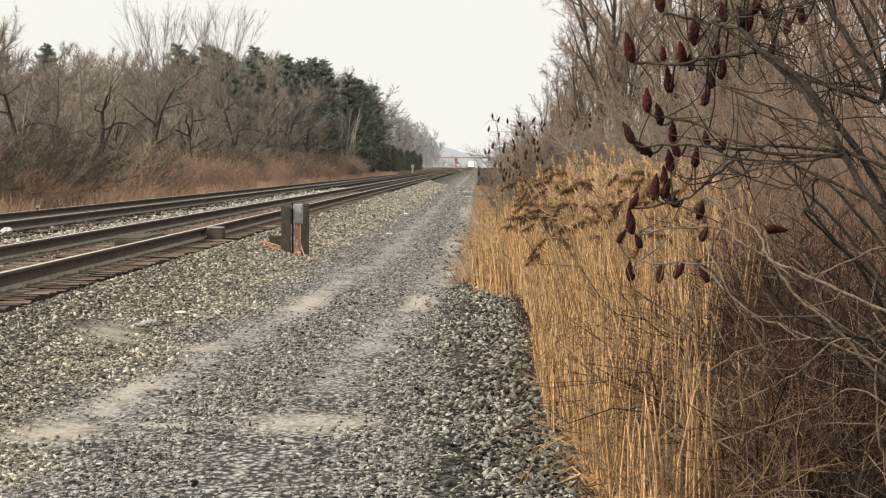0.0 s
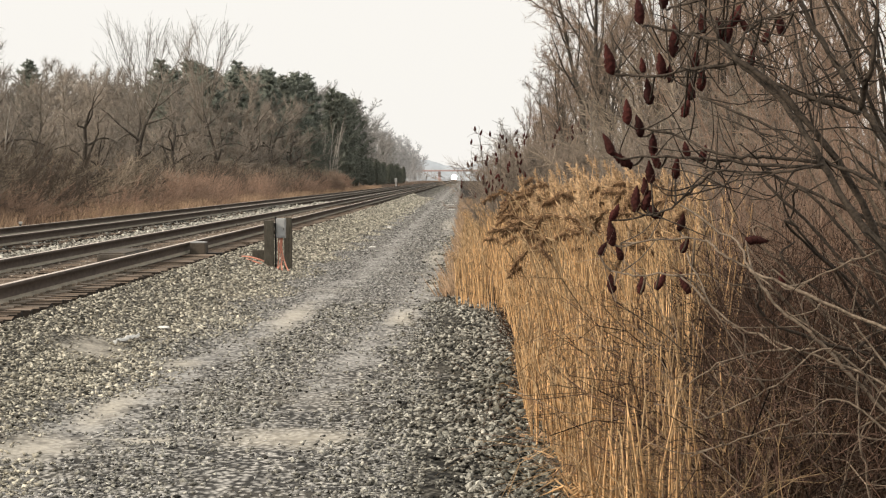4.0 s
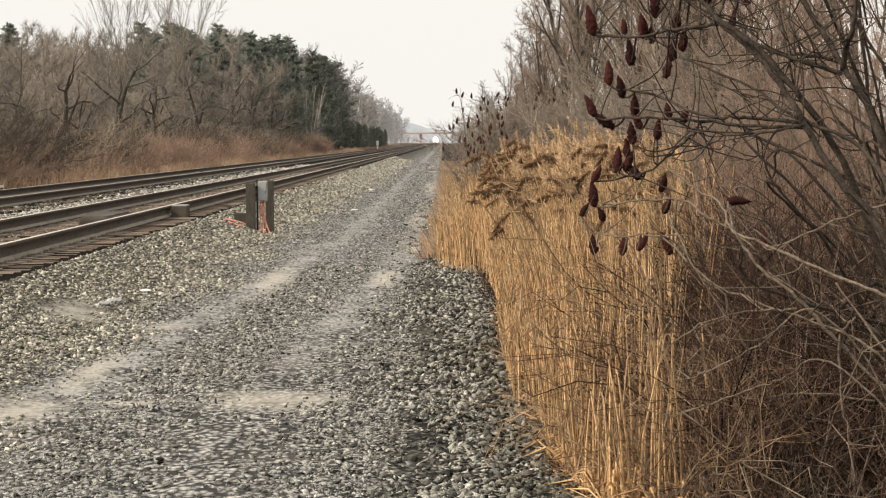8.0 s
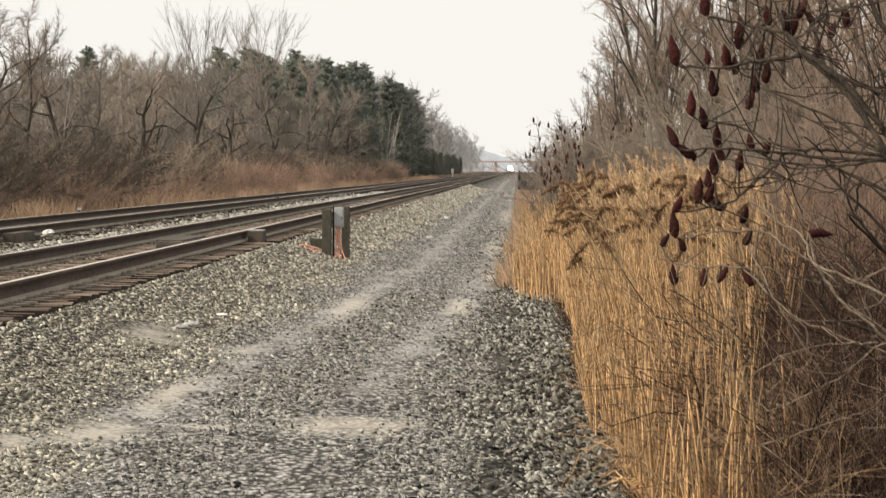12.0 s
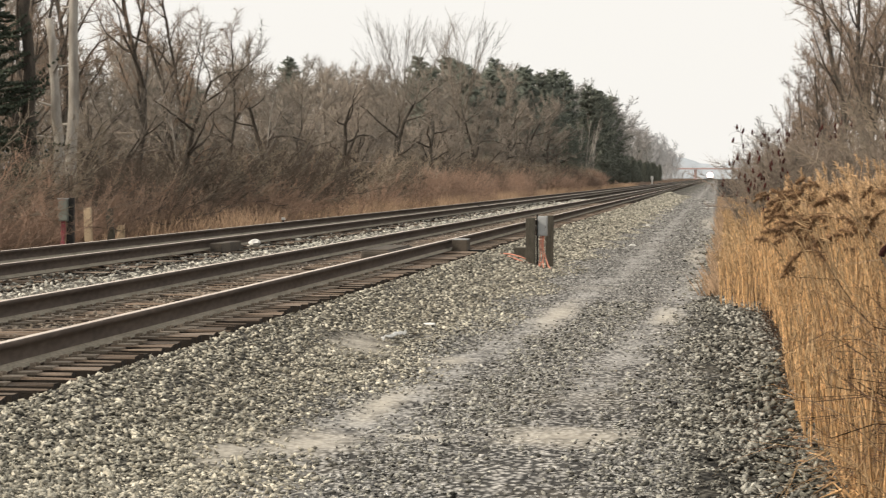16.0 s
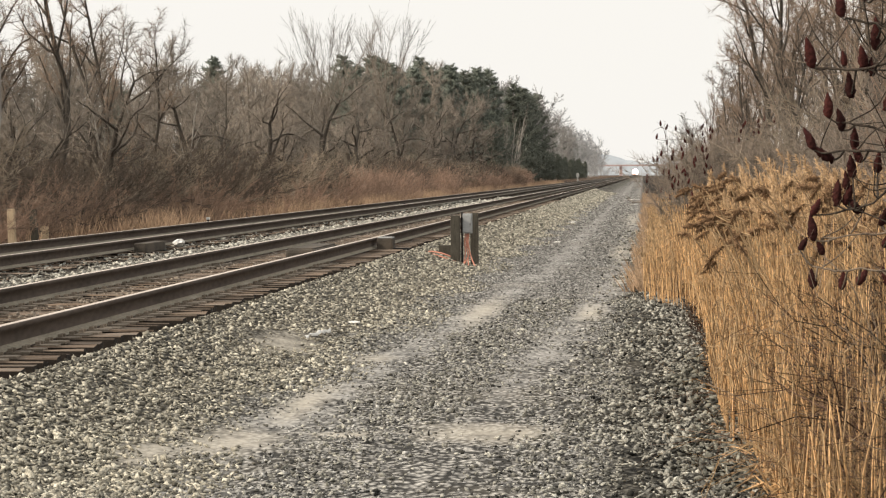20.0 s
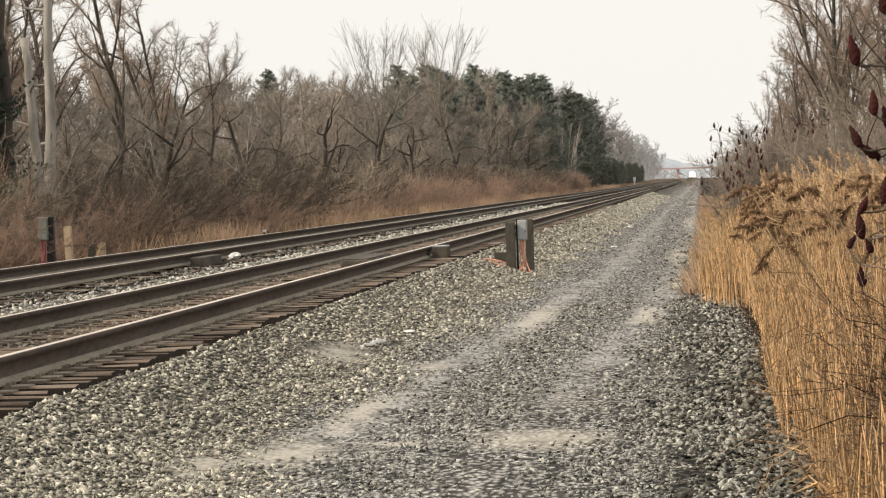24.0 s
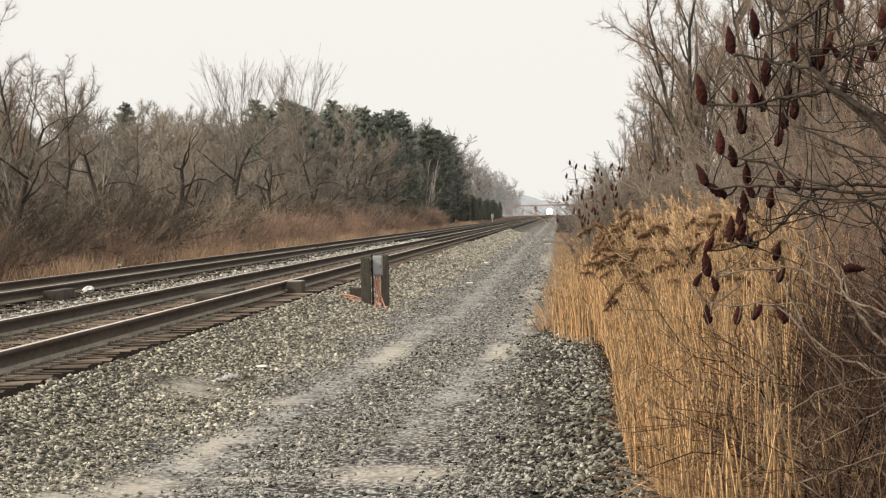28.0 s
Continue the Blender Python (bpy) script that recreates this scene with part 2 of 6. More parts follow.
def ground_material():
    """Ballast, dusty road with pale wheel tracks, and leaf litter, laid in bands across the line."""
    m = bpy.data.materials.new("gravel_and_litter")
    m.use_nodes = True
    nt = m.node_tree
    shader = nt.nodes["Principled BSDF"]
    place = nt.nodes.new("ShaderNodeTexCoord").outputs["Object"]
    parts = nt.nodes.new("ShaderNodeSeparateXYZ")
    nt.links.new(place, parts.inputs[0])
    x, y = parts.outputs[0], parts.outputs[1]
    broad = node(nt, "TexNoise", Vector=place, Scale=0.9, Detail=4.0, Roughness=0.62).outputs["Fac"]
    flat = nt.nodes.new("ShaderNodeVectorMath")
    flat.operation = "MULTIPLY"
    flat.inputs[1].default_value = (1, 0.5, 1)
    nt.links.new(place, flat.inputs[0])
    grain = node(nt, "TexNoise", Vector=flat.outputs[0], Scale=16.0, Detail=4.0, Roughness=0.7).outputs["Fac"]
    cells = node(nt, "TexVoronoi", Vector=flat.outputs[0], Scale=24.0)
    edge = calc(nt, "ADD", x, calc(nt, "MULTIPLY", calc(nt, "SUBTRACT", broad, 0.5), calc(nt, "MULTIPLY_ADD", ramp(nt, x, -4.0, -2.8), 1.2, 0.25)))
    bands = nt.nodes.new("ShaderNodeValToRGB")
    # bands by the ties, verge and reeds are darkened to paint in shade
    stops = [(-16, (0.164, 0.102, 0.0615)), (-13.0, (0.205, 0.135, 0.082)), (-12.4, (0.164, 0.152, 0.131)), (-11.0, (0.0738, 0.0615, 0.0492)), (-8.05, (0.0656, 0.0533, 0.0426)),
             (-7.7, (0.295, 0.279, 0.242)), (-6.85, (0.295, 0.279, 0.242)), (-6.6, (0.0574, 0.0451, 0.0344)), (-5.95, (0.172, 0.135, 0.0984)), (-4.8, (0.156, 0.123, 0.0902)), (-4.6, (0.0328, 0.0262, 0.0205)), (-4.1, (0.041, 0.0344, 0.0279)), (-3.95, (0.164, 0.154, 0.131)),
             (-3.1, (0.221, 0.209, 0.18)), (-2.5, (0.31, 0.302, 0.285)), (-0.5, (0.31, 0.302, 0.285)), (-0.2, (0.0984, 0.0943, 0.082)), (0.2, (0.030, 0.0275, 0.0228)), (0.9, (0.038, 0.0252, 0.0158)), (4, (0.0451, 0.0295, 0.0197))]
    for i, (at, colour) in enumerate(stops):
        e = bands.color_ramp.elements[i] if i < 2 else bands.color_ramp.elements.new((at + 16) / 20)
        e.position, e.color = (at + 16) / 20, rgb(colour)
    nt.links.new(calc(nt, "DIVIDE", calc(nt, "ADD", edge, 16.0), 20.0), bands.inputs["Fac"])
    # cell edges darkened in colour for the shade in the gaps between stones
    stone = blend(nt, ramp(nt, cells.outputs["Distance"], 0.0, 0.62), (1.9, 1.9, 1.9), (0.14, 0.14, 0.14))
    tone = blend(nt, 1.0, bands.outputs["Color"], stone, "MULTIPLY")
    mottle = node(nt, "TexNoise", Vector=place, Scale=3.4, Detail=5.0, Roughness=0.7).outputs["Fac"]
    tone = blend(nt, 1.0, tone, blend(nt, ramp(nt, mottle, 0.3, 0.7), (0.42, 0.42, 0.43), (1.5, 1.49, 1.46)), "MULTIPLY")
    tone = blend(nt, 0.6, tone, blend(nt, ramp(nt, grain, 0.3, 0.72), (0.55, 0.55, 0.57), (1.5, 1.48, 1.44)), "MULTIPLY")
    drift = node(nt, "TexNoise", Vector=place, Scale=0.35, Detail=5.0, Roughness=0.7).outputs["Fac"]
    tone = blend(nt, calc(nt, "MULTIPLY", ramp(nt, drift, 0.52, 0.75), 0.2), tone, (0.33, 0.285, 0.21))
    # pale dust along the wheel tracks, broken up, and patches of spilled sand
    streak = nt.nodes.new("ShaderNodeVectorMath")
    streak.operation = "MULTIPLY"
    streak.inputs[1].default_value = (1.6, 0.22, 1)
    nt.links.new(place, streak.inputs[0])
    worn = node(nt, "TexNoise", Vector=streak.outputs[0], Scale=1.7, Detail=5.0, Roughness=0.65).outputs["Fac"]
    # the road bends a little to the right
    bend = calc(nt, "SUBTRACT", x, calc(nt, "MINIMUM", calc(nt, "MAXIMUM", calc(nt, "MULTIPLY_ADD", y, 0.03, -0.87), -0.42), 0.45))
    dust = None
    for centre, width in ((-2.1, 0.46), (-0.82, 0.44)):
        off = calc(nt, "ABSOLUTE", calc(nt, "SUBTRACT", bend, centre))
        band = calc(nt, "SUBTRACT", 1.0, calc(nt, "DIVIDE", off, width))
        if centre > -1:
            band = calc(nt, "SUBTRACT", band, calc(nt, "SUBTRACT", 1.0, ramp(nt, y, 16.0, 22.0)))
        dust = band if dust is None else calc(nt, "MAXIMUM", dust, band)
    dust = ramp(nt, calc(nt, "ADD", calc(nt, "MULTIPLY", calc(nt, "MAXIMUM", dust, -0.6), 0.30), worn), 0.53, 0.78)
    sand = None
    for cx, cy, rx, ry in ((-2.90, 14.8, 0.26, 1.1), (-2.58, 15.7, 0.56, 1.5), (-2.5, 18.6, 0.22, 2.2), (-1.04, 16.4, 0.85, 0.85), (-0.70, 30.6, 0.25, 3.4), (-1.98, 31.0, 0.34, 4.4), (-2.48, 23.0, 0.30, 1.0),
                           (-3.30, 23.4, 0.45, 1.9), (-0.55, 55.0, 0.35, 9.0), (-0.5, 95.0, 0.45, 22.0), (-1.95, 16.3, 0.35, 0.35), (-0.45, 40.0, 0.2, 4.0)):
        dx = calc(nt, "POWER", calc(nt, "DIVIDE", calc(nt, "SUBTRACT", x, cx), rx), 2.0)
        dy = calc(nt, "POWER", calc(nt, "DIVIDE", calc(nt, "SUBTRACT", y, cy), ry), 2.0)
        spot = calc(nt, "SUBTRACT", 1.0, calc(nt, "SQRT", calc(nt, "ADD", dx, dy)))
        sand = spot if sand is None else calc(nt, "MAXIMUM", sand, spot)
    sand = ramp(nt, calc(nt, "ADD", calc(nt, "MULTIPLY", calc(nt, "MAXIMUM", sand, -1.0), 0.55), calc(nt, "MULTIPLY", calc(nt, "ADD", worn, calc(nt, "MULTIPLY_ADD", mottle, 1.3, calc(nt, "MULTIPLY", grain, 0.8))), 0.5)), 0.86, 1.36)
    tone = blend(nt, calc(nt, "MULTIPLY", calc(nt, "MULTIPLY", dust, ramp(nt, calc(nt, "ADD", mottle, grain), 0.7, 1.1)), calc(nt, "MULTIPLY_ADD", ramp(nt, broad, 0.38, 0.62), 0.55, 0.22)), tone, (0.40, 0.39, 0.37))
    tone = blend(nt, calc(nt, "MULTIPLY", sand, 0.85), tone, (0.47, 0.435, 0.37))
    nt.links.new(tone, shader.inputs["Base Color"])
    shader.inputs["Roughness"].default_value = 0.95
    shader.inputs["Specular IOR Level"].default_value = 0.15
    lumps = calc(nt, "MULTIPLY_ADD", grain, 0.6, calc(nt, "MULTIPLY", cells.outputs["Distance"], -0.7))
    b = node(nt, "Bump", Strength=0.6, Distance=0.015, Height=lumps)
    nt.links.new(b.outputs[0], shader.inputs["Normal"])
    return m



# ---- building blocks ----
SHAPES = {}


def mesh_of(name, verts, faces, material, smooth=False):
    """A mesh from arrays; faces may be one array or several of different width."""
    me = bpy.data.meshes.new(name)
    groups = SHAPES[me.name] = [np.asarray(f, int) for f in (faces if isinstance(faces, list) else [faces]) if len(f)]
    loops = np.concatenate([g.ravel() for g in groups])
    totals = np.concatenate([np.full(len(g), g.shape[1]) for g in groups])
    starts = np.concatenate([[0], np.cumsum(totals)[:-1]])
    me.vertices.add(len(verts))
    me.vertices.foreach_set("co", np.asarray(verts, np.float32).ravel())
    me.loops.add(len(loops))
    me.loops.foreach_set("vertex_index", loops.astype(np.int32))
    me.polygons.add(len(totals))
    me.polygons.foreach_set("loop_start", starts.astype(np.int32))
    me.polygons.foreach_set("loop_total", totals.astype(np.int32))
    if smooth:
        me.polygons.foreach_set("use_smooth", np.ones(len(totals), bool))
    me.update(calc_edges=True)
    for m in material if isinstance(material, (list, tuple)) else [material]:
        me.materials.append(m)
    return me


def part(name, data, material=None, parent=None, label=""):
    """Links a mesh, or a bmesh, as one object under a thing."""
    if isinstance(data, bmesh.types.BMesh):
        me = bpy.data.meshes.new(name)
        data.to_mesh(me)
        data.free()
        me.materials.append(material)
        data = me
    ob = new(name, data)
    ob.parent = parent
    return tagged(ob, label)


def box(bm, x0, x1, y0, y1, z0, z1, bevel=0.0):
    made = bmesh.ops.create_cube(bm, size=1.0, matrix=Matrix.Translation(((x0 + x1) / 2, (y0 + y1) / 2, (z0 + z1) / 2)) @ Matrix.Diagonal((x1 - x0, y1 - y0, z1 - z0, 1)))
    if bevel:
        edges = list({e for v in made["verts"] for e in v.link_edges})
        bmesh.ops.bevel(bm, geom=edges, offset=bevel, segments=2, affect="EDGES", profile=0.6)
    return bm


def box_part(name, dims, material, parent=None, bevel=0.006, label=""):
    return part(name, box(bmesh.new(), *dims, bevel), material, parent, label)


def tubes(a, b, ra, rb, sides=3):
    """Separate tapered tubes from the points a to b, as vertices and faces; those that end in no width end in a point."""
    a, b = np.asarray(a, float), np.asarray(b, float)
    ra, rb = np.asarray(ra, float), np.asarray(rb, float)
    d = b - a
    d /= np.maximum(np.linalg.norm(d, axis=1, keepdims=True), 1e-9)
    ref = np.where(np.abs(d[:, 2:3]) > 0.9, np.array([[1.0, 0, 0]]), np.array([[0, 0, 1.0]]))
    u = np.cross(d, ref)
    u /= np.linalg.norm(u, axis=1, keepdims=True)
    v = np.cross(d, u)
    ang = np.arange(sides) * 2 * np.pi / sides
    ring = u[:, None] * np.cos(ang)[None, :, None] + v[:, None] * np.sin(ang)[None, :, None]
    verts = np.stack([a[:, None] + ring * ra[:, None, None], b[:, None] + ring * rb[:, None, None]], 1)
    n = len(a)
    i = np.arange(sides)
    j = (i + 1) % sides
    quad = np.stack([i, j, j + sides, i + sides], 1)
    faces = (np.arange(n) * 2 * sides)[:, None, None] + quad[None]
    return verts.reshape(-1, 3), faces.reshape(-1, 4)


def spikes(a, b, ra, sides=3):
    """Separate pointed twigs from a to b."""
    a, b, ra = np.asarray(a, float), np.asarray(b, float), np.asarray(ra, float)
    v, _ = tubes(a, b, ra, ra, sides)
    v = v.reshape(-1, 2, sides, 3)
    verts = np.concatenate([v[:, 0], b[:, None]], 1)
    i = np.arange(sides)
    tri = np.stack([i, (i + 1) % sides, np.full(sides, sides)], 1)
    faces = (np.arange(len(a)) * (sides + 1))[:, None, None] + tri[None]
    return verts.reshape(-1, 3), faces.reshape(-1, 3)


def gather(pieces):
    """Joins several (vertices, faces) into one list of vertices and of face groups."""
    verts, groups, base = [], [], 0
    for v, f in pieces:
        if len(v) == 0:
            continue
        verts.append(v)
        groups.append(np.asarray(f) + base)
        base += len(v)
    return np.concatenate(verts), groups


def piped(points, radii, sides=8, name="pipe", material=None):
    """A smooth connected pipe along points."""
    p, r = np.asarray(points, float), np.asarray(radii, float)
    t = np.gradient(p, axis=0)
    t /= np.linalg.norm(t, axis=1, keepdims=True)
    ref = np.where(np.abs(t[:, 2:3]) > 0.93, np.array([[1.0, 0, 0]]), np.array([[0, 0, 1.0]]))
    u = np.cross(t, ref)
    u /= np.linalg.norm(u, axis=1, keepdims=True)
    v = np.cross(t, u)
    ang = np.arange(sides) * 2 * np.pi / sides
    ring = u[:, None] * np.cos(ang)[None, :, None] + v[:, None] * np.sin(ang)[None, :, None]
    verts = (p[:, None] + ring * r[:, None, None]).reshape(-1, 3)
    i = np.arange(sides)
    quad = np.stack([i, (i + 1) % sides, (i + 1) % sides + sides, i + sides], 1)
    faces = ((np.arange(len(p) - 1) * sides)[:, None, None] + quad[None]).reshape(-1, 4)
    caps = np.array([list(range(sides))[::-1], list(range((len(p) - 1) * sides, len(p) * sides))])
    return verts, faces, caps


def curve_through(points, steps):
    """Points along a smooth curve through the given ones."""
    p = np.asarray(points, float)
    q = np.vstack([2 * p[0] - p[1], p, 2 * p[-1] - p[-2]])
    out = []
    for k in range(1, len(q) - 2):
        for s in np.arange(steps) / steps:
            out.append(0.5 * (2 * q[k] + (q[k + 1] - q[k - 1]) * s + (2 * q[k - 1] - 5 * q[k] + 4 * q[k + 1] - q[k + 2]) * s ** 2 + (3 * q[k] - q[k - 1] - 3 * q[k + 1] + q[k + 2]) * s ** 3))
    return np.array(out + [p[-1]])


# ---- the ground: one sheet with the track bed, the road and the ditch ----
ACROSS = np.array([-3000, -60, -30, -18, -14.5, -13.0, -12.2, -11.0, -10.6, -8.1, -7.8, -7.4, -7.0, -6.75, -6.6, -6.25, -6.0, -4.75, -4.62, -4.16, -4.0, -3.5, -3.05, -2.5, -0.5, -0.1, 0.5, 1.2, 3.0, 6.0, 20, 60, 3000])
HEIGHT = np.array([2.0, 0.6, 0.4, 0.25, 0.12, 0.10, 0.14, 0.30, 0.33, 0.33, 0.31, 0.27, 0.27, 0.30, 0.28, 0.24, 0.375, 0.37, 0.22, 0.22, 0.365, 0.18, 0.06, 0.0, 0.0, -0.01, -0.08, -0.22, -0.30, -0.2, 0.1, 0.5, 2.0])


def level(x, y):
    """The height of the ground."""
    x, y = np.asarray(x, float), np.asarray(y, float)
    bumps = 0.012 * np.sin(x * 3.1 + 1.3 * np.sin(y * 0.7)) * np.sin(y * 1.9 + 0.8 * np.sin(x * 2.3)) + 0.008 * np.sin(x * 7.3 + y * 4.1) * np.sin(y * 5.7 - x * 3.3)
    return np.interp(x, ACROSS, HEIGHT) + np.where(np.abs(x + 7) < 3.6, 0.4, 1.0) * bumps


def build_ground():
    xs = np.unique(np.concatenate([np.linspace(-13.5, 3.0, 160), ACROSS, np.linspace(-30, -13.5, 12), np.linspace(3, 30, 14), [-2000, -1000, -500, -200, -100, 100, 200, 500, 1000, 2000]]))
    ys = np.unique(np.concatenate([np.linspace(8, 50, 150), np.linspace(50, 130, 80), 130 * 1.06 ** np.arange(0, 62), [-300, -100, -30, 0, 5]]))
    gx, gy = np.meshgrid(xs, ys)
    verts = np.stack([gx, gy, level(gx, gy)], -1).reshape(-1, 3)
    i = np.arange(len(ys) - 1)[:, None] * len(xs) + np.arange(len(xs) - 1)[None]
    faces = np.stack([i, i + 1, i + 1 + len(xs), i + len(xs)], -1).reshape(-1, 4)
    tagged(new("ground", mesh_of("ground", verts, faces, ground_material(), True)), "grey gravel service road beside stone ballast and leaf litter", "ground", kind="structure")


build_ground()



# ---- the two tracks ----
GAP = 0.385
RAIL_Z, RAIL_H = 0.58, 0.185
rng = np.random.default_rng(7)


def rail_mesh():
    """A flat-bottomed rail along y, foot at z = 0; the worn running surface has a material of its own."""
    half = [(-0.076, 0.0), (-0.076, 0.012), (-0.03, 0.028), (-0.009, 0.045), (-0.009, 0.135), (-0.036, 0.148), (-0.0375, 0.174), (-0.030, 0.185)]
    ring = half + [(-x, z) for x, z in half[::-1]]
    n = len(ring)
    ys = np.concatenate([np.arange(-20, 120, 4.0), np.arange(120, 2700, 60.0)])
    verts = np.array([(x, y, z) for y in ys for x, z in ring])
    i = np.arange(n)
    quad = np.stack([i, i + n, (i + 1) % n + n, (i + 1) % n], 1)
    faces = ((np.arange(len(ys) - 1) * n)[:, None, None] + quad[None]).reshape(-1, 4)
    me = mesh_of("rail", verts, faces, [RUST, RAIL_TOP, RAIL_FOOT])
    top = np.tile(np.isin(i, [7]), len(ys) - 1)
    foot = np.tile(np.isin(i, [1, 2, 12, 13]), len(ys) - 1)
    me.polygons.foreach_set("material_index", (top + 2 * foot).astype(np.int32))
    return me


def tie_meshes():
    """A few hewn ties, each a little worn and crooked."""
    made = []
    for k in range(6):
        bm = bmesh.new()
        w, h, l = 0.165, 0.175, 2.56
        xs = np.linspace(-l / 2, l / 2, 8)
        rows = []
        for x in xs:
            sag = rng.normal(0, 0.006, 4)
            end = 0.012 * (abs(x) > 1.2)
            rows.append([bm.verts.new((x, -w / 2 + sag[0] + end, -h)), bm.verts.new((x, -w / 2 + sag[1] + end, -0.008)), bm.verts.new((x, -w / 2 + 0.012 + end, sag[2])),
                         bm.verts.new((x, w / 2 - 0.012 - end, sag[3])), bm.verts.new((x, w / 2 + sag[0] - end, -0.008)), bm.verts.new((x, w / 2 + sag[1] - end, -h))])
        for a, b in zip(rows, rows[1:]):
            for i in range(6):
                bm.faces.new((a[i], b[i], b[(i + 1) % 6], a[(i + 1) % 6]))
        bm.faces.new(rows[0])
        bm.faces.new(rows[-1][::-1])
        me = bpy.data.meshes.new("tie")
        bm.to_mesh(me)
        bm.free()
        me.materials.append(TIMBER)
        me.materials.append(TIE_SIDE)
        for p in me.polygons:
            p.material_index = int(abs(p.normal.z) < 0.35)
        made.append(me)
    return made


RAIL, TIES = rail_mesh(), tie_meshes()
PLATE = bpy.data.meshes.new("tie_plate")
_bm = box(bmesh.new(), -0.24, 0.24, -0.082, 0.082, 0.0, 0.022, 0.004)
for _x, _y in ((-0.1, -0.05), (-0.1, 0.05), (0.1, -0.05), (0.1, 0.05)):
    box(_bm, _x - 0.018, _x + 0.018, _y - 0.014, _y + 0.014, 0.020, 0.046, 0.004)
_bm.to_mesh(PLATE)
_bm.free()
PLATE.materials.append(PLATE_STEEL)


def build_track(name, centre, first, single, until, label, plates, sunk=0.0):
    track = tagged(new(name), label, "railway track")
    track.location = (centre, 0, 0)
    for side in (-0.752, 0.752):
        part("rail", RAIL, None, track, "rust-brown steel rail with a worn head, its sky highlight painted in").location = (side, 0, RAIL_Z - RAIL_H)
    count = int((until - first) / GAP)
    joined = []
    for k in range(count):
        y = first + k * GAP + rng.normal(0, 0.025)
        z = RAIL_Z - RAIL_H - 0.006 - sunk + rng.normal(0, 0.004 + sunk * 0.3)
        x, turn = rng.normal(0, 0.04), rng.normal(0, 0.9)
        if k < single:
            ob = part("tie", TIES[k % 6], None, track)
            ob.matrix_basis = pose(x, y, z, rng.normal(0, 2.0), 0, turn + (180 if rng.random() < 0.5 else 0))
            if k < plates:
                for side in (-0.752, 0.752):
                    p = part("tie_plate", PLATE, None, ob)
                    p.matrix_basis = ob.matrix_basis.inverted() @ pose(side, y, z - 0.010)
        else:
            joined.append((x, y, z))
    if joined:
        j = np.array(joined)
        cube = np.array([(sx * 1.28, sy * 0.082, sz) for sz in (-0.175, 0.0) for sx, sy in ((-1, -1), (1, -1), (1, 1), (-1, 1))])
        verts = (j[:, None] + cube[None]).reshape(-1, 3)
        quad = np.array([(4, 5, 6, 7), (0, 1, 5, 4), (1, 2, 6, 5), (2, 3, 7, 6), (3, 0, 4, 7)])
        faces = ((np.arange(len(j)) * 8)[:, None, None] + quad[None]).reshape(-1, 4)
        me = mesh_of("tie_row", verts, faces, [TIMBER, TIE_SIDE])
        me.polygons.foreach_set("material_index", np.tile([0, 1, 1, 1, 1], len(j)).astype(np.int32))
        tagged(part("tie_row", me, None, track), kind="stuff")
    return track


build_track("railway_track", -5.35, 10.0, 300, 420, "straight railway track on dark timber ties in stone ballast", 70)
build_track("railway_track", -9.40, 27.0, 220, 420, "second railway track on dark timber ties, partly hidden by ballast", 0, 0.03)


# ---- loose stones ----
OCTA = np.array([(1, 0, 0), (-1, 0, 0), (0, 1, 0), (0, -1, 0), (0, 0, 1), (0, 0, -1)], float)
OCTA_FACES = np.array([(0, 2, 4), (2, 1, 4), (1, 3, 4), (3, 0, 4), (2, 0, 5), (1, 2, 5), (3, 1, 5), (0, 3, 5)])


def stones(name, label, material, x0, x1, y0, y1, n, size, keep=None, seed=1, raise_by=0.15, power=2.2):
    """A spread of broken stones that lie on the ground, thinner with distance."""
    r = np.random.default_rng(seed)
    x, y = r.uniform(x0, x1, n), y0 + (y1 - y0) * r.random(n) ** power
    if keep is not None:
        ok = keep(x, y, r.random(n))
        x, y = x[ok], y[ok]
    n = len(x)
    s = size * np.minimum(np.exp(r.normal(0, 0.33, n)), 1.7) * (1 + 0.014 * np.maximum(y - 15, 0))
    shape = OCTA[None] * (s[:, None, None] * r.uniform(0.5, 1.15, (n, 1, 3))) + r.normal(0, 0.30, (n, 6, 3)) * s[:, None, None]
    shape[:, :, 2] *= 0.42
    q = r.normal(0, 1, (n, 4)) * [1.0, 0.22, 0.22, 1.0]
    q /= np.linalg.norm(q, axis=1, keepdims=True)
    w, a, b, c = q.T
    turn = np.stack([1 - 2 * (b * b + c * c), 2 * (a * b - c * w), 2 * (a * c + b * w), 2 * (a * b + c * w), 1 - 2 * (a * a + c * c), 2 * (b * c - a * w),
                     2 * (a * c - b * w), 2 * (b * c + a * w), 1 - 2 * (a * a + b * b)], 1).reshape(-1, 3, 3)
    shape = np.einsum("nij,nkj->nki", turn, shape)
    base = np.stack([x, y, level(x, y) + s * raise_by], 1)
    verts = (base[:, None] + shape).reshape(-1, 3)
    faces = ((np.arange(n) * 6)[:, None, None] + OCTA_FACES[None]).reshape(-1, 3)
    return tagged(new(name, mesh_of(name, verts, faces, material)), label, "gravel", kind="stuff")


def off_sand(x, y, chance):
    """Fewer stones where the wheels run."""
    x = x - np.clip(0.03 * y - 0.87, -0.42, 0.45)
    wheel = np.minimum(np.abs(x + 2.1), np.abs(x + 0.78))
    patches = 0.5 + 0.5 * np.sin(x * 2.1 + 1.7 * np.sin(y * 0.45)) * np.sin(y * 0.6 + x)
    return chance < np.clip(wheel * 1.6, 0.10, 1) * (0.5 + 0.5 * patches)


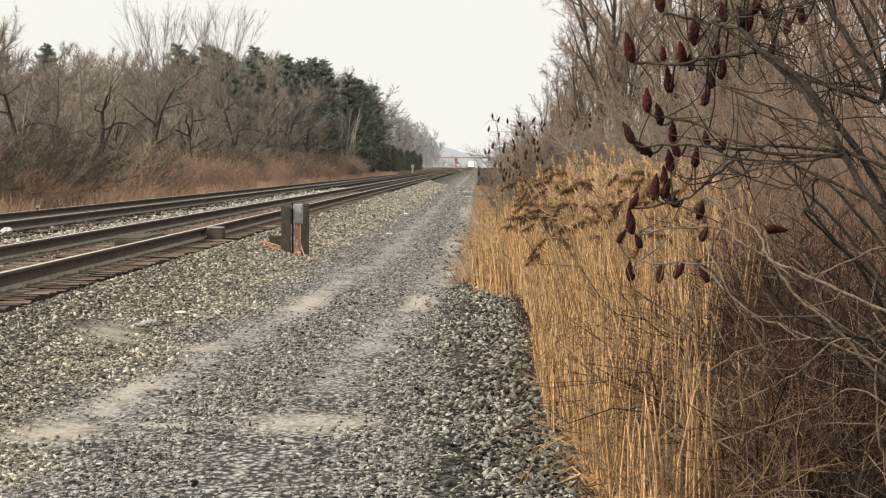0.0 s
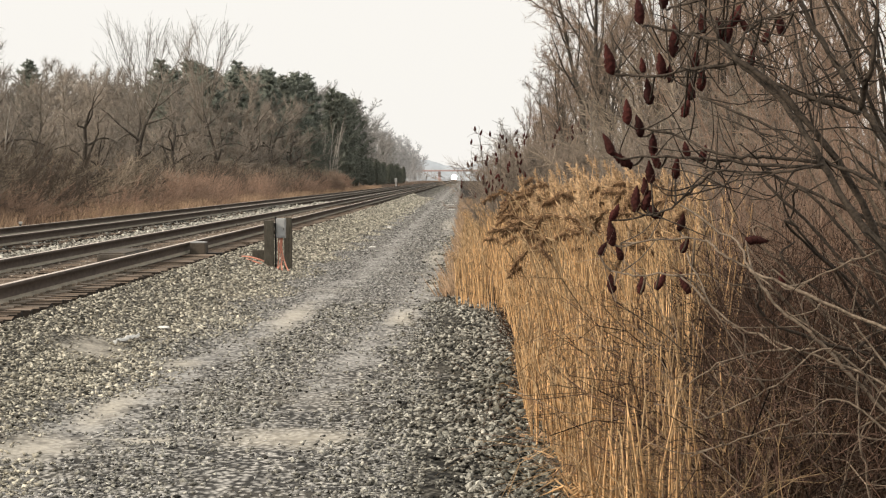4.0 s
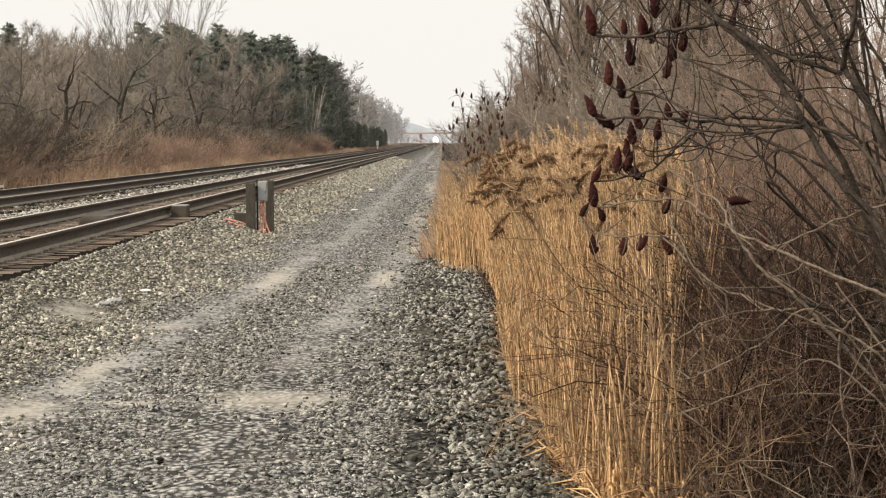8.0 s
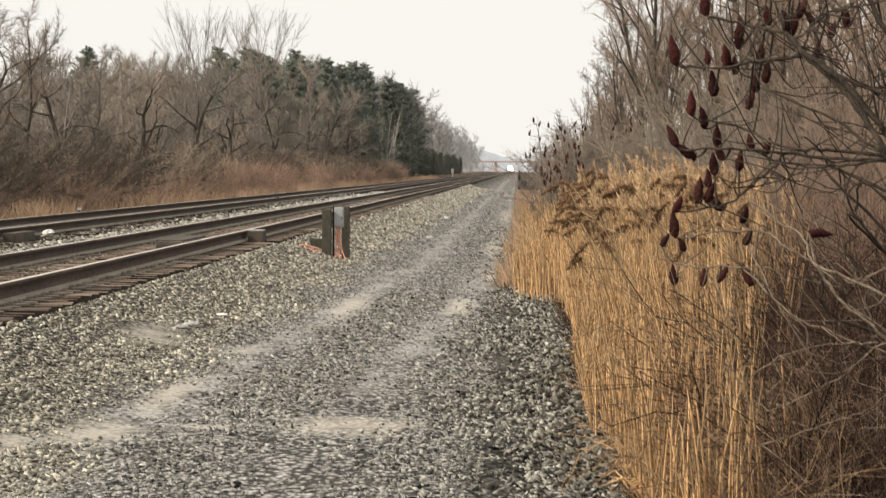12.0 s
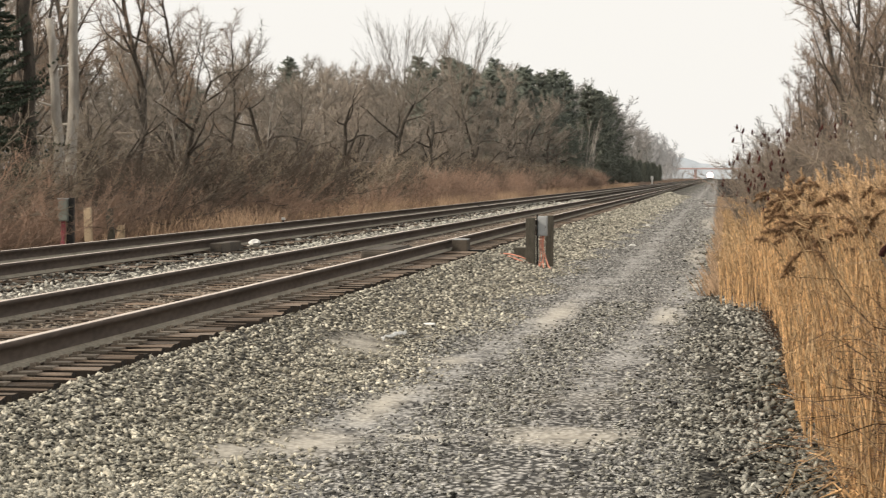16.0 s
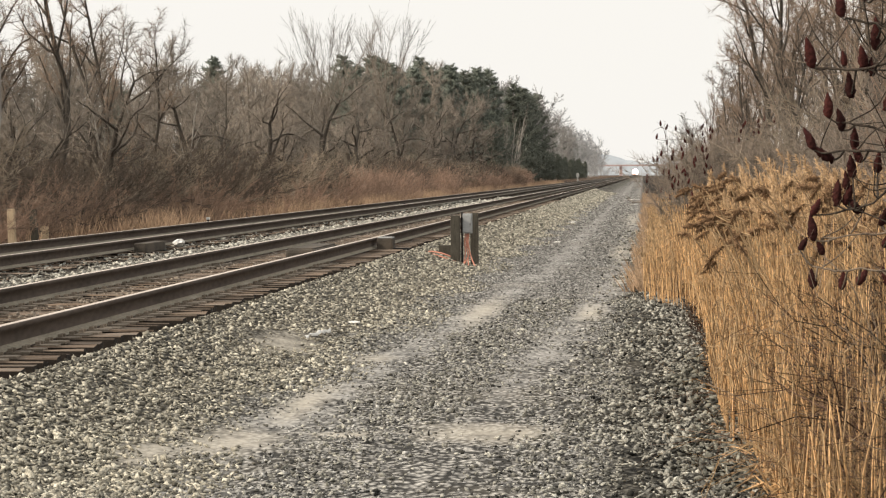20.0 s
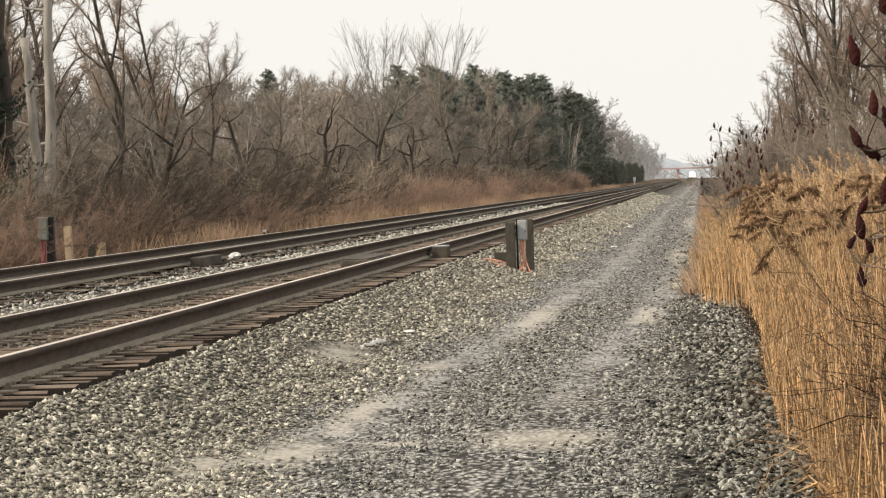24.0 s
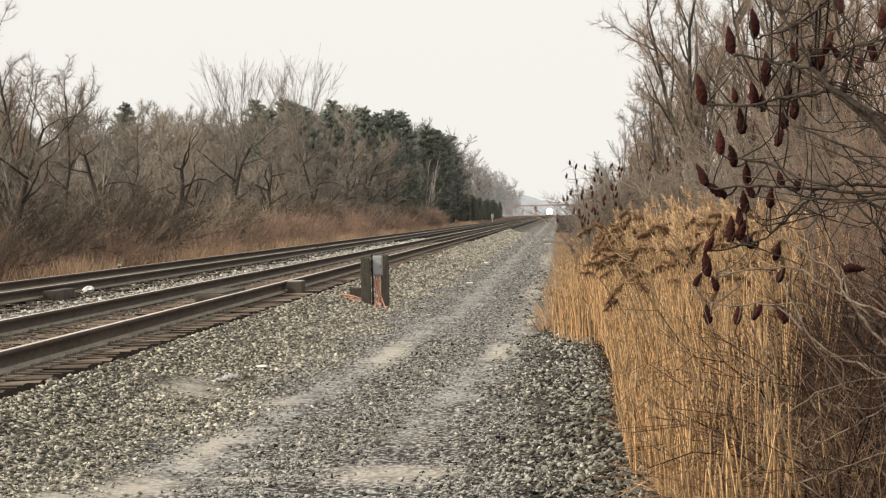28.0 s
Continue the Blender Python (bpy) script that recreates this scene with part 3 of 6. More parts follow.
def bare(x, y):
    """Spots of drifted sand where few stones lie."""
    spots = ((-3.30, 23.4, 0.34, 1.3), (-2.90, 14.8, 0.2, 0.9), (-2.58, 15.7, 0.40, 1.1), (-2.48, 23.0, 0.25, 0.9), (-1.04, 16.5, 0.5, 0.5), (-0.70, 30.6, 0.2, 3.0), (-1.98, 31.0, 0.3, 4.0))
    return np.min([((x - a) / c) ** 2 + ((y - b) / d) ** 2 for a, b, c, d in spots], axis=0) < np.random.default_rng(3).uniform(0.0, 1.2, len(x))


stones("ballast_stones", "grey broken ballast stones on the shoulder of the track", BALLAST, -4.12, -2.25, 11.5, 220, 74000, 0.0176, keep=lambda x, y, c: (c < np.clip(1.6 - (x + 3.35 + 0.25 * np.sin(y * 0.8)) * 1.7, 0.0, 1)) & ~bare(x, y), seed=11, raise_by=0.30, power=3.1)
stones("ballast_stones", "grey broken stones with dark gaps along the road's verge", VERGE, -0.75, 0.85, 10.0, 75, 44000, 0.0200, keep=lambda x, y, c: c < np.clip((x + 0.40 + 0.2 * np.sin(y * 0.8)) * 2.2, 0.05, 1) * np.where(y < 24, np.clip(1.35 - 1.6 * x, 0.35, 1), 1), seed=12, raise_by=0.30)
stones("ballast_stones", "grimy stones with green-grey film beside the reeds, darkened for shade", SHADED_STONE, 0.1, 0.85, 10.5, 24, 7500, 0.025, keep=lambda x, y, c: c < np.clip((x - 0.14 + 0.1 * np.sin(y * 1.3)) * 3.0, 0.0, 1), seed=19, raise_by=0.55, power=1.5)
stones("ballast_stones", "pale stones among the brambles' roots", VERGE, 1.6, 3.2, 11.0, 12.9, 900, 0.03, seed=18, raise_by=0.5, power=1.0)
stones("road_gravel", "fine grey gravel scattered over the packed road", ROAD_STONE, -2.85, -0.3, 10.5, 200, 100000, 0.0124, keep=lambda x, y, c: off_sand(x, y, c) & ~bare(x, y), seed=13, raise_by=0.1, power=2.8)
stones("road_gravel", "coarse dark and pale pebbles pressed into the road", VERGE, -2.9, -0.2, 10.5, 34, 28000, 0.0150, keep=lambda x, y, c: off_sand(x, y, c) & ~bare(x, y), seed=20, raise_by=0.25, power=1.3)
stones("crib_stones", "brown dusty stones between the rails", DIRTY_STONE, -6.0, -4.74, 13, 110, 11000, 0.022, seed=14, raise_by=0.1)
stones("ballast_stones", "pale clean ballast stones between the two tracks", PALE_STONE, -8.05, -6.68, 18, 150, 13000, 0.024, seed=15, raise_by=0.2)
stones("ballast_stones", "dark ballast stones beyond the far rail", DIRTY_STONE, -13.2, -10.75, 36, 120, 4500, 0.035, seed=16, raise_by=0.2)
stones("crib_stones", "dark grimy stones over the far track's ties", VERGE, -10.75, -8.05, 27, 130, 10000, 0.022, seed=17, raise_by=0.7)



# ---- bare trees and brush ----
def unit(v):
    return v / max(np.linalg.norm(v), 1e-9)


def sprout(r, out, p, d, length, radius, level_no, rule):
    """Grows one limb and, from it, its side branches."""
    n = rule["nodes"][level_no]
    step, last = length / n, level_no == len(rule["nodes"]) - 1
    rad = radius
    for i in range(n):
        d = unit(d + r.normal(0, rule["wobble"], 3) + np.array([0, 0, rule["rise"]]) * (1 if level_no else 0.3))
        q = p + d * step
        thin = max(radius * (1 - 0.75 * (i + 1) / n), rule["least"])
        out[level_no].append((p, q, rad, thin, last and i == n - 1))
        if not last and (i + 1) / n > rule["clear"][level_no]:
            for _ in range(rule["kids"][level_no]):
                side = unit(np.cross(d, r.normal(0, 1, 3)))
                a = r.uniform(*rule["angle"])
                sprout(r, out, q, unit(d * math.cos(a) + side * math.sin(a)), length * rule["ratio"] * r.uniform(0.6, 1.15) * (1 - 0.35 * i / n), thin * 0.62, level_no + 1, rule)
        p, rad = q, thin


def limbs_mesh(name, rows, material, sides):
    a, b = np.array([s[0] for s in rows]), np.array([s[1] for s in rows])
    ra, rb = np.array([s[2] for s in rows]), np.array([s[3] for s in rows])
    end = np.array([s[4] for s in rows])
    pieces = []
    if (~end).any():
        pieces.append(tubes(a[~end], b[~end], ra[~end], rb[~end], sides))
    if end.any():
        pieces.append(spikes(a[end], b[end], ra[end]))
    return mesh_of(name, *gather(pieces), material)


def fuzz(r, rows, per, reach, radius):
    """Fine twigs that stand out from the given branches."""
    rows = [q for q in rows for _ in range(per)]
    a = np.array([q[0] * (1 - t) + q[1] * t for q, t in zip(rows, r.random(len(rows)))])
    d = np.array([q[1] - q[0] for q in rows])
    d /= np.maximum(np.linalg.norm(d, axis=1, keepdims=True), 1e-9)
    d = d * 0.7 + r.normal(0, 0.55, d.shape) + np.array([0, 0, 0.22])
    d /= np.linalg.norm(d, axis=1, keepdims=True)
    return spikes(a, a + d * reach * r.uniform(0.5, 1.3, (len(a), 1)), np.full(len(a), radius))


def tree_pieces(seed, height, girth, rule, forks=1, lean=0.06):
    r = np.random.default_rng(seed)
    out = [[] for _ in rule["nodes"]]
    for k in range(forks):
        d = unit(np.array([r.normal(0, lean), r.normal(0, lean), 1.0]) + (np.array([math.cos(k * 2.4), math.sin(k * 2.4), 0]) * 0.28 if forks > 1 else 0))
        sprout(r, out, np.array([0, 0, -0.3]), d, height * 0.8, girth, 0, rule)
    limbs = [tuple(q[:4]) + (False,) for q in out[0] + out[1]]
    crown = gather([tubes(*[np.array([q[i] for q in out[2]]) for i in range(4)]), fuzz(r, out[2] + out[1], rule["per"], rule["reach"], rule["least"])])
    return limbs, crown


def bare_tree(name, label, seed, height, girth, rule, bark, twigs, forks=1, lean=0.06):
    """One leafless tree: trunk and limbs, and a crown of twigs."""
    limbs, crown = tree_pieces(seed, height, girth, rule, forks, lean)
    tree = tagged(new(name), label, "tree")
    part("trunk", limbs_mesh("trunk", limbs, bark, 5), None, tree)
    part("crown", mesh_of("crown", *crown, twigs), None, tree)
    return tree


def joined_wood(name, label, kinds, material, spots):
    """Many distant trees in one mesh."""
    pieces = []
    for k, (x, y, size, turn) in enumerate(spots):
        for v, groups in (kinds[k % len(kinds)],):
            c, q = math.cos(turn), math.sin(turn)
            w = np.stack([v[:, 0] * c - v[:, 1] * q, v[:, 0] * q + v[:, 1] * c, v[:, 2]], 1) * size + np.array([x, y, float(level(x, y))])
            pieces.append((w, groups))
    verts, quads, tris, base = [], [], [], 0
    for w, groups in pieces:
        verts.append(w)
        for g in groups:
            (quads if g.shape[1] == 4 else tris).append(g + base)
        base += len(w)
    return tagged(new(name, mesh_of(name, np.concatenate(verts), [np.concatenate(quads), np.concatenate(tris)], material)), label, "trees", kind="stuff")


WIDE = dict(nodes=(7, 5, 3), kids=(2, 2), clear=(0.25, 0.2), angle=(0.5, 1.1), ratio=0.46, wobble=0.16, rise=0.06, least=0.0075, per=8, reach=0.40)
SLIM = dict(nodes=(9, 4, 2), kids=(2, 2), clear=(0.3, 0.2), angle=(0.4, 0.9), ratio=0.30, wobble=0.10, rise=0.12, least=0.010, per=7, reach=0.44)
GNARLED = dict(nodes=(6, 6, 3), kids=(2, 2), clear=(0.3, 0.35), angle=(0.55, 1.2), ratio=0.6, wobble=0.2, rise=0.04, least=0.008, per=8, reach=0.36)
DENSE = dict(nodes=(6, 4, 2), kids=(2, 3), clear=(0.1, 0.1), angle=(0.4, 1.0), ratio=0.46, wobble=0.15, rise=0.09, least=0.010, per=8, reach=0.46)
FINE = dict(nodes=(9, 5, 3), kids=(2, 2), clear=(0.25, 0.2), angle=(0.45, 1.0), ratio=0.33, wobble=0.13, rise=0.08, least=0.0055, per=6, reach=0.30)
FARR = dict(nodes=(5, 4, 1), kids=(2, 2), clear=(0.1, 0.1), angle=(0.4, 0.95), ratio=0.46, wobble=0.13, rise=0.10, least=0.031, per=9, reach=0.5)

GREY_TREE = "leafless grey-brown tree in the roadside wood"
KINDS = [bare_tree("bare_tree", GREY_TREE, 21, 9.0, 0.095, WIDE, BARK, FINE_TWIG), bare_tree("bare_tree", GREY_TREE, 22, 8.0, 0.09, WIDE, BARK, FINE_TWIG),
         bare_tree("bare_tree", GREY_TREE, 23, 10.0, 0.12, SLIM, BARK, TWIG), bare_tree("bare_tree", GREY_TREE, 24, 10.0, 0.11, SLIM, BARK, TWIG),
         bare_tree("bare_tree", "crooked dark leafless tree above the brush", 25, 6.5, 0.17, GNARLED, DARK_BARK, FINE_TWIG),
         bare_tree("bare_tree", "crooked dark leafless tree above the brush", 26, 6.0, 0.15, GNARLED, DARK_BARK, FINE_TWIG)]
THICK = [bare_tree("bare_tree", "twiggy leafless tree deep in the wood", 27 + k, 9.0, 0.11, DENSE, BARK, TWIG) for k in range(3)]


def fan_tree(seed, height):
    """A tall tree whose straight limbs fan out from the top of the trunk."""
    r = np.random.default_rng(seed)
    fork = height * 0.5
    twigs = []
    limbs = [(np.array([0, 0, -0.3]), np.array([0.1, 0, fork * 0.6]), 0.20, 0.16, False), (np.array([0.1, 0, fork * 0.6]), np.array([0, 0, fork]), 0.16, 0.13, False)]
    for k in range(17):
        ang, tilt = r.uniform(0, 2 * np.pi), 0.05 + 0.50 * math.sqrt(r.random())
        p = np.array([0, 0, fork * r.uniform(0.72, 1.0)])
        d = unit(np.array([math.cos(ang) * math.sin(tilt), math.sin(ang) * math.sin(tilt), math.cos(tilt)]))
        ln, rad = (height - p[2]) * r.uniform(0.8, 1.02), 0.03
        for i in range(5):
            q = p + d * ln / 5
            limbs.append((p, q, rad, rad * 0.7, False))
            for _ in range(2 + i):
                e = unit(d + r.normal(0, 0.26, 3))
                m = p + (q - p) * r.random()
                t = m + e * ln * r.uniform(0.14, 0.30)
                twigs.append((m, t, 0.012, 0.007, False))
                for _ in range(2):
                    s = m + (t - m) * r.uniform(0.3, 0.9)
                    twigs.append((s, s + unit(e + r.normal(0, 0.35, 3)) * ln * r.uniform(0.06, 0.14), 0.007, 0, True))
            p, rad = q, rad * 0.7
            d = unit(d + r.normal(0, 0.09, 3) + np.array([0, 0, 0.06]))
    tree = tagged(new("bare_tree"), "tall leafless tree with a wide fan of straight limbs", "tree")
    part("trunk", limbs_mesh("trunk", limbs, BARK, 5), None, tree)
    part("crown", limbs_mesh("crown", twigs, FINE_TWIG, 3), None, tree)
    return tree


TALL = [fan_tree(31, 12.5), fan_tree(32, 12.5)]
KNOTTED = bare_tree("bare_tree", "crooked dark leafless tree with thick spreading limbs", 28, 6.5, 0.21, GNARLED, DARK_BARK, FINE_TWIG)
ROADSIDE = [bare_tree("bare_tree", "slender leafless tree with dark trunk and fine grey twigs", 35 + k, 10.0, 0.105, FINE, DARK_BARK, WARM_TWIG) for k in range(4)]
PALE_TREE = bare_tree("bare_tree", "slim leafless tree with bleached pale bark", 33, 11.0, 0.13, dict(SLIM, nodes=(9, 3, 2), kids=(1, 2), per=1, wobble=0.05), PALE_BARK, TWIG, 1, 0.03)
def whole(seed, height, rule):
    limbs, crown = tree_pieces(seed, height, 0.15, rule)
    v, f = tubes(*[np.array([q[i] for q in limbs]) * (0.6 if i > 1 else 1.0) for i in range(4)])
    n = len(v)
    return np.concatenate([v, crown[0]]), [f] + [g + n for g in crown[1]]


FAR_TREES = [whole(41 + k, 12.0, FARR) for k in range(3)]
DEEP_TREES = [whole(44 + k, 9.0, dict(DENSE, nodes=(5, 4, 1), kids=(2, 2), least=0.032, per=3, reach=1.0)) for k in range(3)]


def shrub(seed, height, spread, stems, material, label, group, least=0.0055, fuzzy=20):
    """A many-stemmed bush of arching stems with side twigs."""
    r = np.random.default_rng(seed)
    rows, stalks = [], []
    for _ in range(stems):
        ang, out = r.uniform(0, 2 * np.pi), spread * math.sqrt(r.random())
        p = np.array([math.cos(ang) * out * 0.6, math.sin(ang) * out * 0.6, -0.1])
        d = unit(np.array([math.cos(ang) * out * 0.75, math.sin(ang) * out * 0.75, 1.0]) + r.normal(0, 0.2, 3))
        h, rad = height * r.uniform(0.5, 1.1), r.uniform(0.007, 0.012)
        for i in range(4):
            q = p + d * h / 4
            stalks.append((p, q, max(rad * (1 - i * 0.2), least), max(rad * (0.8 - i * 0.2), least), i == 3))
            if i:
                for _ in range(fuzzy):
                    e = unit(d + r.normal(0, 0.8, 3))
                    m = q - d * h / 4 * r.random()
                    rows.append((m, m + e * h * r.uniform(0.06, 0.22 if fuzzy < 30 else 0.13), least, 0, True))
            p, d = q, unit(d + r.normal(0, 0.22, 3) + np.array([0, 0, -0.05 * i]))
    bush = tagged(new("shrub"), label, "shrub", group)
    tagged(part("stem_clump", limbs_mesh("stem_clump", stalks, material, 3), None, bush), kind="stuff")
    tagged(part("twig_haze", limbs_mesh("twig_haze", rows, material, 3), None, bush), kind="stuff")
    return bush


FAR_BRUSH, NEAR_BRUSH = "brush beyond the far track", "brush behind the reeds"
RED_SHRUBS = [shrub(51 + k, 2.5, 1.3, 20, BRUSH, "dense red-brown leafless bush beside the far track", FAR_BRUSH) for k in range(4)]
OLIVE_SHRUBS = [shrub(61 + k, 3.0, 1.5, 20, OLIVE, "dense olive-grey leafless bush below the wood", FAR_BRUSH) for k in range(3)]
DARK_SHRUBS = [shrub(63 + k * 9, 2.8, 1.5, 26, DARK_BRUSH, "dark dense leafless bush below the wood", FAR_BRUSH) for k in range(2)]
SLIM_SHRUB = shrub(69, 2.9, 0.45, 34, GREY_TWIG, "grey twiggy leafless bush around the sumac", NEAR_BRUSH, 0.005, 40)
BACK_SHRUBS = [shrub(65 + k, 2.8, 0.65, 28, GREY_TWIG, "dense brown-grey leafless bush behind the reeds", NEAR_BRUSH, 0.005, 32) for k in range(3)]


def conifer(name, label, seed, height, wide, material, bare=0.12, boughs=4, fine=1.0, blunt=0.55):
    """A conifer: a trunk with whorls of boughs, each a spray of short needled twigs; a blunt one has a rounded top."""
    r = np.random.default_rng(seed)
    tree = tagged(new(name), label, "tree")
    part("trunk", limbs_mesh("trunk", [(np.array([0, 0, -0.3]), np.array([0, 0, height]), 0.02 * height, 0.01, False)], BARK, 6), None, tree)
    a, b, ra = [], [], []
    z = bare * height
    while z < height * 0.99:
        reach = wide * min((1 - z / height) ** blunt, 0.85) * r.uniform(0.7, 1.15) + 0.15
        for _ in range(boughs):
            ang = r.uniform(0, 2 * np.pi)
            out = np.array([math.cos(ang), math.sin(ang), r.uniform(-0.15, 0.75)])
            tip = np.array([0, 0, z]) + out * reach * r.uniform(0.4, 1.15)
            a.append(np.array([0, 0, z])), b.append(tip), ra.append(0.04 * fine)
            for s in np.linspace(0.3, 1.0, 6 if fine == 1 else 16):
                base = np.array([0, 0, z]) * (1 - s) + tip * s
                for _ in range(5 if fine == 1 else 9):
                    side = unit(out * 0.6 + r.normal(0, 0.8, 3) + np.array([0, 0, 0.1]))
                    a.append(base), b.append(base + side * min(reach, 1.6) * fine * r.uniform(0.2, 0.5)), ra.append((1.0 if fine == 1 else 0.8) * r.uniform(0.028, 0.065))
        z += height * r.uniform(0.010, 0.022)
    v, f = spikes(np.array(a), np.array(b), np.array(ra))
    part("crown", mesh_of("crown", v, [f], material), None, tree)
    return tree


PINES = [conifer("conifer", "green conifer among bare trees, paled for haze", 71, 12.0, 2.9, HAZED_NEEDLE, 0.08, 5), conifer("conifer", "green conifer among bare trees, paled for haze", 72, 12.0, 2.7, HAZED_NEEDLE, 0.05, 5, 1.0, 0.42)]
FAR_PINES = [conifer("conifer", "distant conifer among bare trees, greyed for haze", 73, 12.0, 2.5, FAR_NEEDLE, 0.1, 6, 1.0, 0.5)]


def put(first, x, y, size, turn, height=1.0):
    """Stands a copy of a tree on the ground."""
    ob = copy_thing(first, pose(x, y, float(level(x, y)), 0, 0, turn))
    ob.scale = (size, size, size * height)
    return ob


FAR_SPOTS = {}


def put_shrub(first, x, y, size, turn, height=1.0):
    """A shrub of its own nearby; far down the line one of a joined mass."""
    if x > 0:
        x = max(x, 0.3 + 1.75 * size)
    if y < 128:
        return put(first, x, y, size, turn, height)
    FAR_SPOTS.setdefault(first.children[0].data.materials[0].name, []).append((x, y, size, radians(turn), height))


def join_far_brush():
    """The far brush, one mass of each colour, of coarser twigs."""
    for n, (kind, spots) in enumerate(FAR_SPOTS.items()):
        r = np.random.default_rng(200 + n)
        a, b, w = [], [], []
        for x, y, size, turn, height in spots:
            k = 420
            ang, out = r.uniform(0, 2 * np.pi, k), 1.7 * np.sqrt(r.random(k))
            z = 2.3 * r.random(k) ** 0.8 * (1.1 - 0.25 * out)
            p = np.stack([np.cos(ang) * out, np.sin(ang) * out, z], 1)
            d = np.stack([np.cos(ang) * 0.5, np.sin(ang) * 0.5, np.ones(k)], 1) + r.normal(0, 0.6, (k, 3))
            d /= np.linalg.norm(d, axis=1, keepdims=True)
            q = p + d * r.uniform(0.3, 0.8, (k, 1))
            at = np.array([x, y, float(level(x, y))])
            a.append(p * size * [1, 1, height] + at), b.append(q * size * [1, 1, height] + at), w.append(np.full(k, 0.009 + 0.00003 * y))
        v, f = spikes(np.concatenate(a), np.concatenate(b), np.concatenate(w))
        tagged(new("far_brush", mesh_of("far_brush", v, [f], bpy.data.materials[kind])), "distant " + kind.replace("_", " ") + " along the line", "brush", kind="stuff")


def plant():
    r = np.random.default_rng(5)
    tall = lambda y: float(np.interp(y, [55, 75, 100, 180, 260, 380, 900], [8.5, 7.5, 6.6, 8.2, 11.5, 16.0, 17.0]))
    # the wood beyond the far track, front to back
    for k in range(42):
        y = 62 + 5.2 * k + r.uniform(-2, 2)
        first = KINDS[r.choice([0, 1, 2, 3, 4, 5], p=[0.27, 0.27, 0.13, 0.13, 0.1, 0.1])]
        put(first, -18.5 - r.random() * 3.5, y, tall(y) / 9.0 * r.uniform(0.75, 1.05), r.uniform(0, 360))
    for row, step in ((-22.5, 6.5), (-27.0, 9.5)):
        y = 62 - row
        while y < (330 if row > -25 else 420):
            put(THICK[r.integers(0, 3)], row - r.random() * 4, y, tall(y * 21 / -row) * min(-row / 20.0, 1.3) / 9.3 * r.uniform(0.82, 1.08), r.uniform(0, 360))
            y += step * r.uniform(0.7, 1.3)
    for k in range(11):
        y = 68 + 17 * k + r.uniform(-4, 4)
        put(KINDS[4 + k % 2], -16.6 - 1.6 * r.random(), y, tall(y) / 9.5 * r.uniform(0.75, 1.05), r.uniform(0, 360))
    deep = []
    for row, step in ((-32, 7), (-39, 9), (-50, 12)):
        y = 70 - row
        while y < 560 - row:
            deep.append((row - r.random() * 7, y, tall(y * 21 / -row) * min(-row / 21.0, 1.6) / 9.3 * r.uniform(0.82, 1.08), r.uniform(0, 6.3)))
            y += step * r.uniform(0.7, 1.3)
    joined_wood("woods_behind", "dense leafless grey-brown wood behind the first trees", DEEP_TREES, TWIG, deep)
    for first, (x, y, size) in zip(TALL, ((-22.3, 184, 0.98), (-19.9, 202, 1.06))):
        first.location, first.scale = (x, y, float(level(x, y))), (size, size, size)
    for y, x, size in ((347, -17.9, 0.95), (357, -17.9, 0.9), (352, -17.8, 1.05), (362, -17.9, 1.1), (368, -17.8, 0.95), (344, -17.7, 0.8), (373, -17.8, 0.8), (388, -18.3, 0.85), (335, -17.9, 0.6), (82, -16.9, 0.45), (96, -16.9, 0.5)):
        put(PALE_TREE, x, y, size, y * 7)
    for k, (x, y, size) in enumerate(((-16.9, 118, 0.95), (-17.3, 138, 1.1), (-17.0, 152, 1.0), (-17.6, 171, 1.2), (-17.4, 189, 1.15), (-17.2, 214, 1.2), (-17.5, 236, 1.3), (-17.3, 262, 1.3), (-17.6, 285, 1.4), (-17.4, 100, 0.85))):
        put(KNOTTED, x, y, size, 73 * k)
    # a stand of evergreens at the wood's edge, and others deep in it
    for k in range(7):
        put(PINES[1], -18.3 - 0.5 * r.random(), 320 + 8 * k, r.uniform(0.52, 0.68), r.uniform(0, 360))
    for k in range(26):
        y = 530 * 1.02 ** k + r.uniform(-3, 3)
        put(PINES[k % 2], -18.7 - r.random() * 1.6, y, r.uniform(0.40, 0.5), r.uniform(0, 360))
    for k in range(8):
        y = 440 + 13 * k + r.uniform(-3, 3)
        put(PINES[k % 2], -20.8 - r.random() * 1.4, y, r.uniform(1.2, 1.5), r.uniform(0, 360))
    for k in range(18):
        y = 300 + 6.5 * k + r.uniform(-4, 4)
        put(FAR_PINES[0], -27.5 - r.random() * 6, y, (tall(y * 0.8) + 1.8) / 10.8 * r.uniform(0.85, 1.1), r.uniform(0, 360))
    for k, (x, y, size) in enumerate(((-23.5, 214, 0.86), (-21.6, 226, 0.92), (-21.0, 243, 0.95), (-21.3, 262, 1.02), (-20.6, 281, 1.08), (-22.0, 290, 1.12), (-20.8, 304, 1.12), (-20.4, 322, 1.2), (-21.5, 338, 1.26), (-20.6, 352, 1.3), (-26.5, 232, 1.0), (-25.5, 255, 1.05))):
        put(PINES[k % 2] if k in (6, 8) else FAR_PINES[0], x, y, size, 50 * k)
    for x, y, size in ((-38, 230, 0.98), (-26, 128, 0.5)):
        put(FAR_PINES[0], x, y, size, y)
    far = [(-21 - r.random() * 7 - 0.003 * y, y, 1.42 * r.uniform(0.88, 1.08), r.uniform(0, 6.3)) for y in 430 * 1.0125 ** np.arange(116)]
